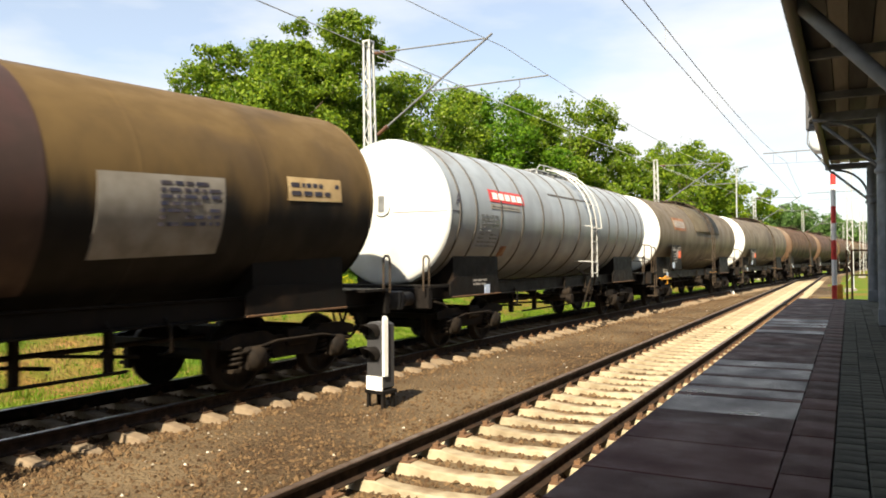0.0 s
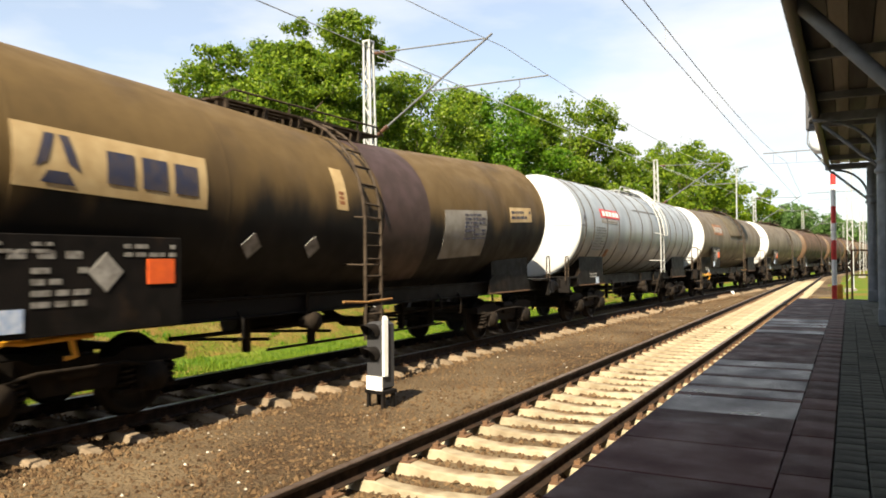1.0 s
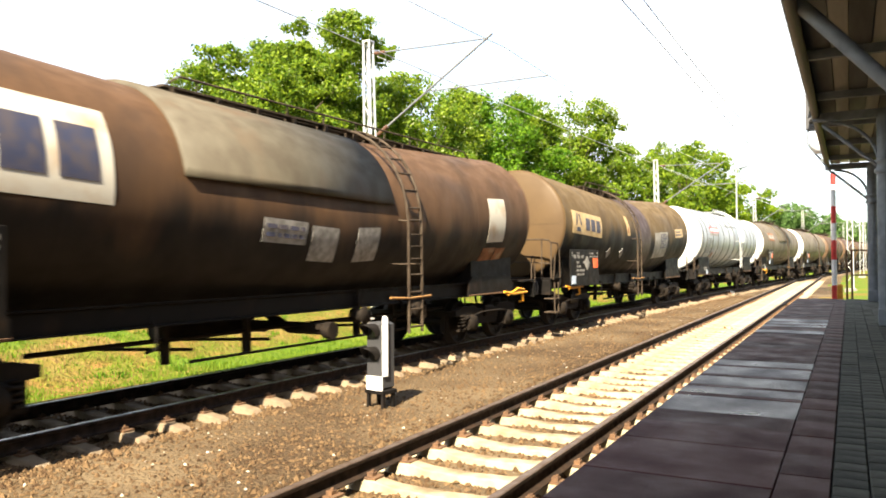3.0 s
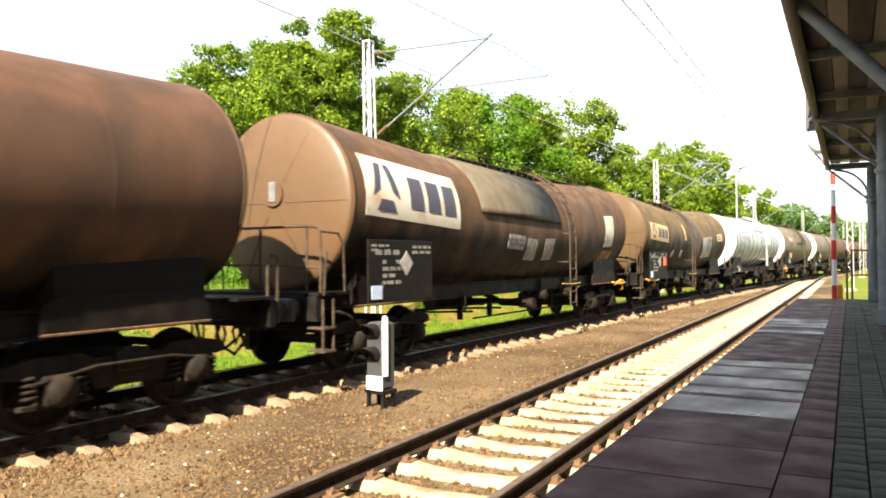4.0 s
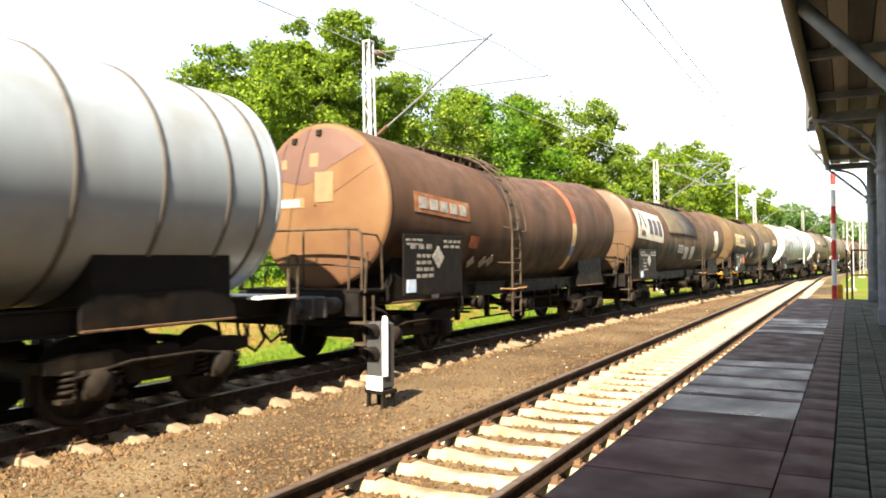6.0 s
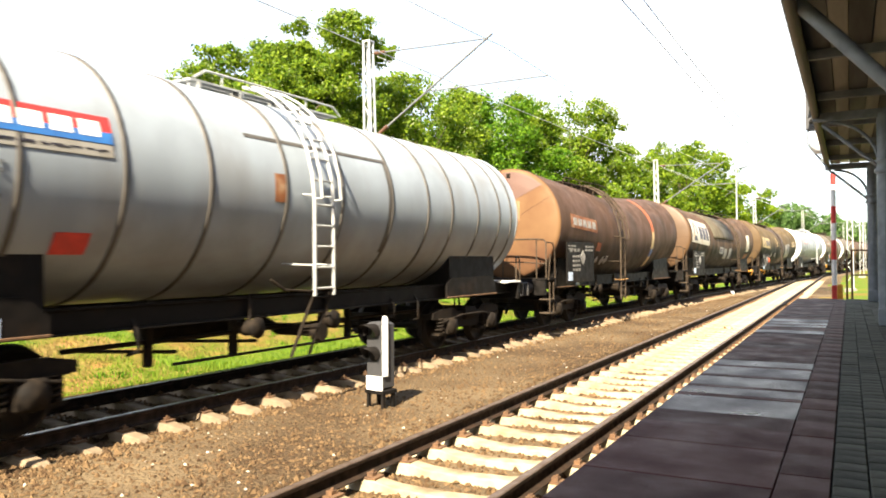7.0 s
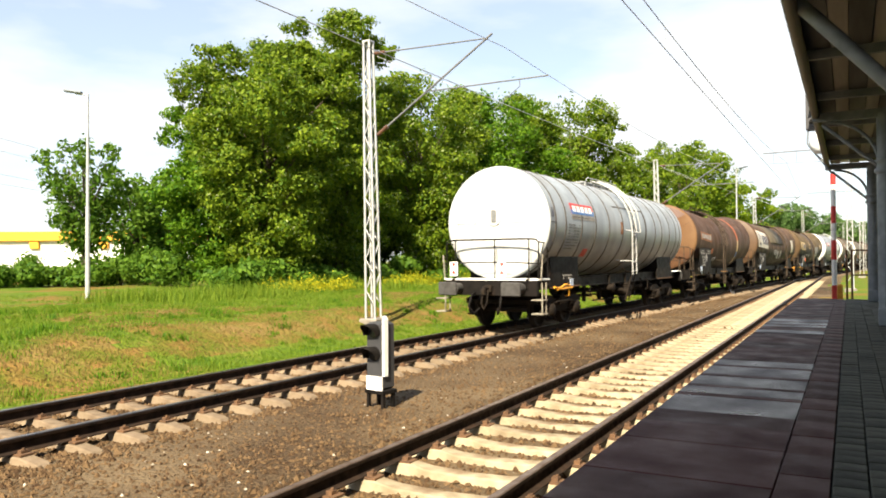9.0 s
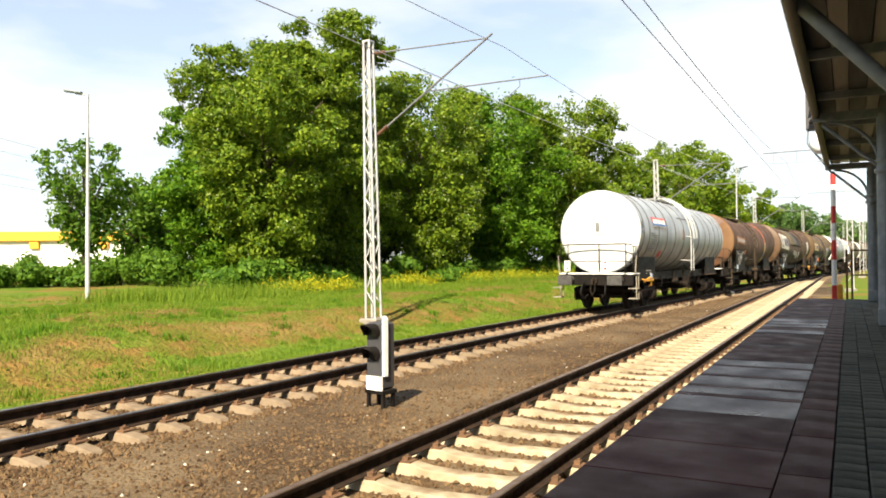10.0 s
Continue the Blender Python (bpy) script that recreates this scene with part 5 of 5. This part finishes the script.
def wagon_pose(y):
    a = 4.5
    xa, xb = line_b(y - a), line_b(y + a)
    return pose((xa + xb) / 2, y, 0, 0, 0, -math.degrees(math.atan2(xb - xa, 2 * a)))


def motions():
    for w, at in WAGONS:
        walk(w, [(k * .25, wagon_pose(at + gone(k * .25))) for k in range(41)])
    for ws, q in WHEELS:
        rows = []
        for k in range(151):
            t = k * 10 / 150
            rows.append((t, pose(0, q, .46, -math.degrees(gone(t) / .46))))
        walk(ws, rows)

M["stone_bits"] = island_material("stone_bits", (0.038, 0.021, 0.010), (0.130, 0.082, 0.040))
M["stone_pale"] = island_material("stone_pale", (0.20, 0.17, 0.13), (0.46, 0.42, 0.35))
M["signal_grey"] = material("signal_grey", (0.04, 0.04, 0.043), (0.028, 0.028, 0.03), 0.55, scale=5)
M["insulator"] = material("insulator", (0.10, 0.05, 0.03), None, 0.3, scale=5, bump=0)
M["wire"] = material("wire", (0.36, 0.38, 0.40), (0.3, 0.32, 0.33), 0.6, 0.3, scale=5, bump=0)
M["pale_letter"] = material("pale_letter", (0.33, 0.315, 0.29), (0.17, 0.16, 0.145), 0.6, scale=9, bump=0.05)
M["letter_dim"] = material("letter_dim", (0.26, 0.25, 0.23), (0.10, 0.09, 0.08), 0.65, scale=12, bump=0.05)
M["plate_blue"] = material("plate_blue", (0.55, 0.62, 0.75), (0.30, 0.40, 0.60), 0.25, scale=14, bump=0)
M["sign_rust"] = material("sign_rust", (0.250, 0.086, 0.023), (0.156, 0.055, 0.020), 0.7, scale=5, third=(0.390, 0.281, 0.172), third_scale=3)
M["sign_cream"] = material("sign_cream", (0.50, 0.37, 0.19), (0.40, 0.28, 0.13), 0.6, scale=4, bump=0.05)
M["sign_white"] = material("sign_white", (0.50, 0.47, 0.40), (0.343, 0.211, 0.094), 0.6, scale=2.0, low=.5, high=.8, bump=0.05)
M["sign_ink"] = material("sign_ink", (0.03, 0.035, 0.07), (0.06, 0.05, 0.06), 0.6, scale=7, bump=0)
M["sign_pale"] = material("sign_pale", (0.281, 0.265, 0.234), (0.195, 0.176, 0.148), 0.6, scale=3, bump=0.05)
M["stripe_orange"] = material("stripe_orange", (0.390, 0.094, 0.023), (0.265, 0.066, 0.023), 0.6, scale=6, bump=0.05)
M["band_purple"] = material("band_purple", (0.048, 0.024, 0.018), (0.032, 0.017, 0.013), 0.6, scale=3, bump=0.05)
M["end_white"] = material("end_white", (0.56, 0.57, 0.56), (0.47, 0.48, 0.47), 0.5, scale=1.6, bump=0.04, third=(0.36, 0.35, 0.32), third_scale=0.9, third_low=0.55, third_high=0.8)
M["buffer_grey"] = material("buffer_grey", (0.060, 0.058, 0.055), (0.035, 0.032, 0.03), 0.6, 0.2, scale=6)
M["iron_worn"] = material("iron_worn", (0.060, 0.044, 0.030), (0.030, 0.021, 0.014), 0.8, scale=7, bump=0.2, specular=0.2)
M["step_pale"] = material("step_pale", (0.26, 0.24, 0.19), (0.16, 0.14, 0.11), 0.7, scale=6)
M["catch_wood"] = material("catch_wood", (0.30, 0.16, 0.05), (0.20, 0.10, 0.03), 0.7, scale=7)
M["arm_grey"] = material("arm_grey", (0.16, 0.165, 0.17), (0.11, 0.115, 0.12), 0.6, 0.2, scale=8)
STRETCH = (2.2, 1.0, 0.35)
# black lower halves: grime, with the shaded flank put into the colour too
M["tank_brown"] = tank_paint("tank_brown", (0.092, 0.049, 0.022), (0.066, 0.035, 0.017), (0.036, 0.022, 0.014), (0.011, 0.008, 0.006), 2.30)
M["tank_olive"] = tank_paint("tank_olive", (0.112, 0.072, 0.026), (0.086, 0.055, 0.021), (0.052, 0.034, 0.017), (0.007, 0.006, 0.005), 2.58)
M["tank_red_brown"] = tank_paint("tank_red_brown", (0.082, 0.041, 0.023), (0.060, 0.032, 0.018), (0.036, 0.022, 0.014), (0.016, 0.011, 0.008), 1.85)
M["tank_silver"] = material("tank_silver", (0.262, 0.298, 0.335), (0.217, 0.246, 0.276), 0.40, 0.0, scale=1.6, stretch=STRETCH, bump=0.05, third=(0.17, 0.165, 0.158), third_scale=0.9, third_low=0.5, third_high=0.8)
M["rib_grey"] = material("rib_grey", (0.075, 0.066, 0.056), (0.05, 0.044, 0.037), 0.6, scale=5)
M["tank_tan"] = material("tank_tan", (0.125, 0.095, 0.056), (0.090, 0.069, 0.041), 0.6, scale=2, stretch=STRETCH, bump=0.06, third=(0.055, 0.039, 0.025), third_scale=0.7)
M["end_tan"] = material("end_tan", (0.082, 0.043, 0.017), (0.062, 0.031, 0.012), 0.6, scale=1.2, bump=0.05, third=(0.051, 0.030, 0.016), third_scale=0.7, third_low=.5, third_high=.8)
M["end_orange"] = material("end_orange", (0.140, 0.077, 0.034), (0.112, 0.056, 0.024), 0.65, specular=0.25, scale=1.2, bump=0.05, third=(0.084, 0.038, 0.021), third_scale=0.6, third_low=.5, third_high=.75)
M["end_mauve"] = material("end_mauve", (0.098, 0.049, 0.034), (0.080, 0.039, 0.028), 0.6, scale=1.4, bump=0.05, third=(0.061, 0.030, 0.021), third_scale=0.7, third_low=.5, third_high=.8)
M["end_pale"] = material("end_pale", (0.221, 0.127, 0.061), (0.189, 0.102, 0.049), 0.6, scale=3, bump=0.04)
M["end_olive"] = material("end_olive", (0.074, 0.045, 0.019), (0.056, 0.033, 0.014), 0.65, scale=1.2, bump=0.05, specular=0.25)
M["jacket_grey"] = material("jacket_grey", (0.082, 0.072, 0.052), (0.060, 0.050, 0.036), 0.7, specular=0.18, scale=2.5, stretch=STRETCH, third=(0.078, 0.055, 0.035), third_scale=1)

build_ground()
dwarf_signal()
lattice_mast(-12.20, 18.3, 7.95, .22)
for y, h in ((47, 7.95), (77, 7.95), (108, 7.95), (140, 7.95)):
    lattice_mast(line_b(y) - 3.9, y, h, -.1)
for y in (200, 240):
    lattice_mast(line_b(y) - 4, y, 8, -.1, False)
lattice_mast(.05, 47, 7.95, .2, "beam", 0, 180)
lattice_mast(1.0, 78, 7.95, .2, "beam", 0, 180)
lattice_mast(1.9, 120, 8.0, -.1, False, 0)
lattice_mast(-.9, 160, 8.2, -.1, False, 0)
wire("thin copper contact wire over the far track", [(line_b(y) + .18, y, 5.78) for y in range(-20, 261, 4)])
wire("carrier wire over the far track", sagged(line_b, -31.7, 260, 7.38, .5, 50))
wire("thin copper contact wire over the near track", [(line_a(y), y, 5.85) for y in range(-20, 261, 4)])
wire("carrier wire over the near track", sagged(line_a, -73, 260, 7.3, 1.03, 60))
for y in (8.4, 14.95, 21.5, 28):
    wire("short dropper wire between the carrier and contact wires", [(line_a(y), y, 5.85), (line_a(y), y, 6.32)], .007)
for z in (21.3, 19.3, 15.7, 14.2):
    tagged(part("power_line", Shape().tube([(-116 - 10 * q, 70 + 19.7 * q, z + .02 * (q - 4) ** 2 - .32) for q in range(-4, 13)], .03, 5), M["wire"]), "thin dark overhead power line beyond the trees", "power line", group="power lines")
for k in (-4, 12):
    pole = thing("power_pylon", "slim grey steel pylon carrying the power lines", "pylon", pose(-116 - 10 * k, 70 + 19.7 * k, 0), group="power pylons")
    part("shaft", Shape().tube([(0, 0, -.5), (0, 0, 23.5)], .35, 8, .15), M["galvanised"], pole)
    for z in (21.3, 19.3, 15.7, 14.2):
        part("arm", Shape().tube([(-.6, 0, z + .96), (.6, 0, z + .96)], .08, 6), M["galvanised"], pole)
lamp_post(-28.17, 20.7, .25, 8.64, (-.75, -.4))
lamp_post(-8.6, 70, -.2, 9.8, (.9, -.2))
striped_pole()
hung_signal()
fence(-.08, 30.2)
yellow_bollard(-.3, 30.0)
far_building()
marker_stone(-5.75, 44.5)

# trees along the far side
tree(-27.7, 31.4, 13.6, 5.1, 1, 78000, low=.02, size=.115, blossom=6000, sprays=620)
tree(-29.6, 36.8, 15.5, 4.5, 16, 66000, low=.05, size=.12, blossom=5000, sprays=600)
tree(-28.2, 38.2, 17.5, 4.6, 2, 74000, low=.03, size=.12, blossom=7000, sprays=640)
tree(-31.2, 31.0, 10.4, 3.5, 17, 34000, mat="leaf_vivid", low=.02, size=.12, sprays=420)
tree(-27, 47, 15.2, 5.4, 3, 64000, low=.02, size=.13, blossom=10000, sprays=600)
tree(-25, 57, 15.5, 5.4, 4, 54000, mat="leaf_vivid", low=.02, size=.14, blossom=3000, sprays=560)
tree(-21.8, 64, 16.2, 5.7, 5, 54000, low=.02, size=.15, blossom=9000, sprays=560)
tree(-31, 58, 16.5, 5.6, 6, 22000, mat="leaf_dark", low=.03, size=.18)
tree(-35, 43, 9.5, 4.0, 31, 16000, mat="leaf_dark", low=0, size=.2)
tree(-34, 50, 9.5, 4.2, 32, 16000, mat="leaf_dark", low=0, size=.2)
tree(-31, 68, 10.5, 4.6, 33, 14000, mat="leaf_dark", low=0, size=.22)
tree(-26, 77, 11, 4.8, 34, 14000, mat="leaf_dark", low=0, size=.22)
tree(-19, 84, 13.8, 5.4, 7, 20000, low=.04, size=.19, blossom=2500, sprays=400)
tree(-18.2, 100, 16.9, 6.9, 8, 22000, low=.1, size=.22, sprays=400)
tree(-16, 128, 14, 6, 9, 12000, size=.28)
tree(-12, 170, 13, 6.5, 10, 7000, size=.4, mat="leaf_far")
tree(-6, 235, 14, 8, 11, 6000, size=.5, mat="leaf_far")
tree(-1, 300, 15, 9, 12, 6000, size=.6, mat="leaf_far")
tree(-43.9, 32, 9.9, 2.9, 13, 5200, mat="leaf_dark", low=.2, size=.17, label="slender open-crowned tree with visible limbs")
tree(-48.0, 39.5, 8.4, 3.2, 14, 4600, mat="leaf_dark", low=.1, size=.18)
tree(-47.9, 42.5, 8.6, 3.4, 15, 5000, mat="leaf_dark", low=.15, size=.19)
rng = random.Random(21)
for k in range(13):
    y = 27 + k * 3.6
    shrub(-25.2 - rng.uniform(0, 2) + (y - 27) * .07, y, rng.uniform(1.4, 2.2), rng.uniform(.9, 1.8), 40 + k, leaves=2200)
for k, (x, y, h) in enumerate(((-45.4, 27.0, 1.7), (-44.9, 28.9, 1.9), (-43.9, 30.2, 1.5), (-43.0, 31.0, 1.3), (-42.6, 32.5, 1.7), (-41.2, 32.7, 2.3), (-38.8, 32.6, 2.6), (-36.0, 32.1, 2.4), (-33.5, 31.0, 2.2), (-47.5, 27.5, 2.1), (-58, 37, 2.6), (-52, 38, 2.4), (-46, 38, 2.6))):
    shrub(x, y, rng.uniform(1.2, 1.8), h * .8, 60 + k, leaves=1500)
build_canopy()

# wagons from the tail of the train forwards
SILVER_LABEL = "silver-grey ribbed tank wagon with white ends and black frame"
SILVER = dict(shell="tank_silver", end="end_white", end_label="white painted tank end", rib_mat="rib_grey", label=SILVER_LABEL, ladder_mat="galvanised", walk_mat="galvanised", double=True, walk_back=1.3)


def ribs(length, n):
    return [-length / 2 + length * (i + .5) / n for i in range(n)]


RIBS = [-6.48, -5.78, -4.6, -3.45, -2.25, -.9, .35, 1.72, 2.9, 3.8, 4.9, 5.9, 6.5]
STRAP = [(-1.56, 1.62, 3.37, 3.42, "rib_grey"), (1.60, 1.70, 1.9, 3.42, "rib_grey"), (-6.83, -6.45, 2.70, 2.72, "sign_ink")]
tank_wagon(dict(SILVER, seed=1, at=-6.80, length=13.7, over=1.10, ribs=RIBS, ladder_y=-.35, walk=1.9, deck="white_paint", rail_mat="black_paint", step_mat="step_pale", tail_discs=True, lever=True,
                marks=[(-5.35, -3.6, 2.98, 3.27, "band")], bands=STRAP + [(-4.15, -3.75, 1.84, 2.06, "red_paint"), (-1.14, -.92, 2.55, 2.93, "sign_rust")],
                panels=[(-5.35, -3.6, 2.84, 2.97, "sign_pale", "label_panel")], letters=[(-6.68, 2.84, .34, "B")], panel_text=True))
tank_wagon(dict(seed=2, dip=.31, seams=(30, 95, 180), patched_end=True, at=8.88, length=12.25, shell="tank_red_brown", end="end_orange", end_label="orange-tan weathered tank end with a pale label and mauve top", label="red-brown weathered tank wagon with orange-tan ends", ladder_y=-1.55, double=True,
                marks=[(-5.4, -3.35, 2.57, 2.93, "worn")], board=(-5.8, -3.75, 1.15, 2.22), plate=False, welds=[-4.1, -2.0, .2, 2.2, 4.2],
                bands=[(2.50, 2.78, 2.72, 3.9, "stripe_orange"), (2.50, 2.78, 2.12, 2.72, "sign_cream"), (2.50, 2.78, 1.85, 2.12, "blue_paint"), (2.50, 2.78, 1.5, 1.85, "sign_cream"), (-3.2, -2.85, 2.0, 2.24, "stripe_orange")],
                diamonds=[(-2.9, 1.72, .11), (-2.4, 1.72, .11), (-2.1, 1.74, .11)]))
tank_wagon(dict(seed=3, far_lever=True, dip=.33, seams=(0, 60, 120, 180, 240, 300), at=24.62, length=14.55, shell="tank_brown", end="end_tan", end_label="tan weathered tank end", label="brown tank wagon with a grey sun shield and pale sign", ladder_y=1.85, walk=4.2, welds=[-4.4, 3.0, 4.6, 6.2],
                marks=[(-6.95, -3.85, 2.42, 3.42, "white")], board=(-6.95, -5.0, 1.08, 2.1), jacket=(-2.9, 1.45, 2.65), plate=False,
                panels=[(-1.6, -.72, 2.0, 2.32, "pale_letter", "label_panel"), (-.6, .0, 1.75, 2.25, "pale_letter", "notice"), (.5, 1.1, 1.75, 2.28, "pale_letter", "notice"), (5.15, 5.95, 2.14, 3.06, "sign_white", "notice"), (5.1, 5.7, 1.75, 2.02, "sign_rust", "notice"), (5.75, 6.2, 1.75, 2.02, "sign_rust", "notice")]))
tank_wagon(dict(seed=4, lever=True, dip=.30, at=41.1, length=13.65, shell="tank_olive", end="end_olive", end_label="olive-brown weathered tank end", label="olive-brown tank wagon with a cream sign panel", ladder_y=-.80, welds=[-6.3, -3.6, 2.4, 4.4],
                marks=[(-6.32, -3.97, 2.43, 3.04, "cream")], board=(-6.6, -4.4, 1.05, 2.03), diamonds=[(-3.14, 1.96, .13), (-1.94, 1.96, .12)],
                bands=[(-1.45, -1.18, 2.52, 3.15, "sign_cream"), (-1.38, -1.25, 2.6, 2.8, "sign_rust"), (-.2, 1.28, 1.4, 4.1, "band_purple")],
                panels=[(1.83, 3.6, 1.82, 2.74, "sign_pale", "info_panel"), (4.77, 5.97, 2.61, 2.94, "sign_cream", "label_panel")]))
tank_wagon(dict(SILVER, rails=False, seed=5, at=57.3, length=13.5, over=1.2, ribs=[y * .985 for y in RIBS], ladder_y=.95, walk=1.9, marks=[(-5.05, -3.3, 2.99, 3.25, "red")], letters=[(-6.45, 2.84, .34, "A")], bands=STRAP[:2] + [(-6.7, -6.3, 2.70, 2.72, "sign_ink"), (-4.3, -4.0, 1.84, 2.06, "sign_rust")], panels=[(-5.05, -3.6, 2.84, 2.95, "sign_pale", "label_panel")]))
tank_wagon(dict(seed=6, lever=True, at=73.2, length=14.1, shell="tank_tan", end="end_white", end_label="white painted tank end", label="tan-brown tank wagon with a white end", ladder_y=1.0, jacket=(-1.5, 3.0, 2.9),
                marks=[(-5.0, -3.2, 2.9, 3.4, "worn")], board=(-5.6, -4.2, 1.35, 2.3)))
tank_wagon(dict(seed=7, at=90.0, length=14.1, shell="tank_tan", end="end_white", end_label="white painted tank end", label="grey-tan tank wagon with a white end", ladder_y=1.0, board=(-5.6, -4.2, 1.35, 2.3)))
for k, (mat, endm) in enumerate((("tank_brown", "end_tan"), ("tank_red_brown", "end_tan"), ("tank_brown", "end_olive"), ("tank_olive", "end_tan"), ("tank_brown", "end_tan"), ("tank_red_brown", "end_olive"), ("tank_brown", "end_tan"))):
    tank_wagon(dict(seed=8 + k, at=106.6 + 16.6 * k, length=14.0, shell=mat, end=endm, end_label="weathered tan tank end", label="dark brown weathered tank wagon far up the train", ladder_y=1.0))

build_grass()
build_stones()
build_track("track_far", "ballasted track with concrete sleepers under the train", line_b, 4.665, 260, M["rail_worn"], sleeper_mesh(M["stained_sleeper"]))
build_track("track_near", "ballasted track with pale concrete sleepers and rusty rails beside the platform", line_a, 5.7015 - .1, 96, M["rail_head"], sleeper_mesh(M["concrete_sleeper"]))
build_platform()
motions()
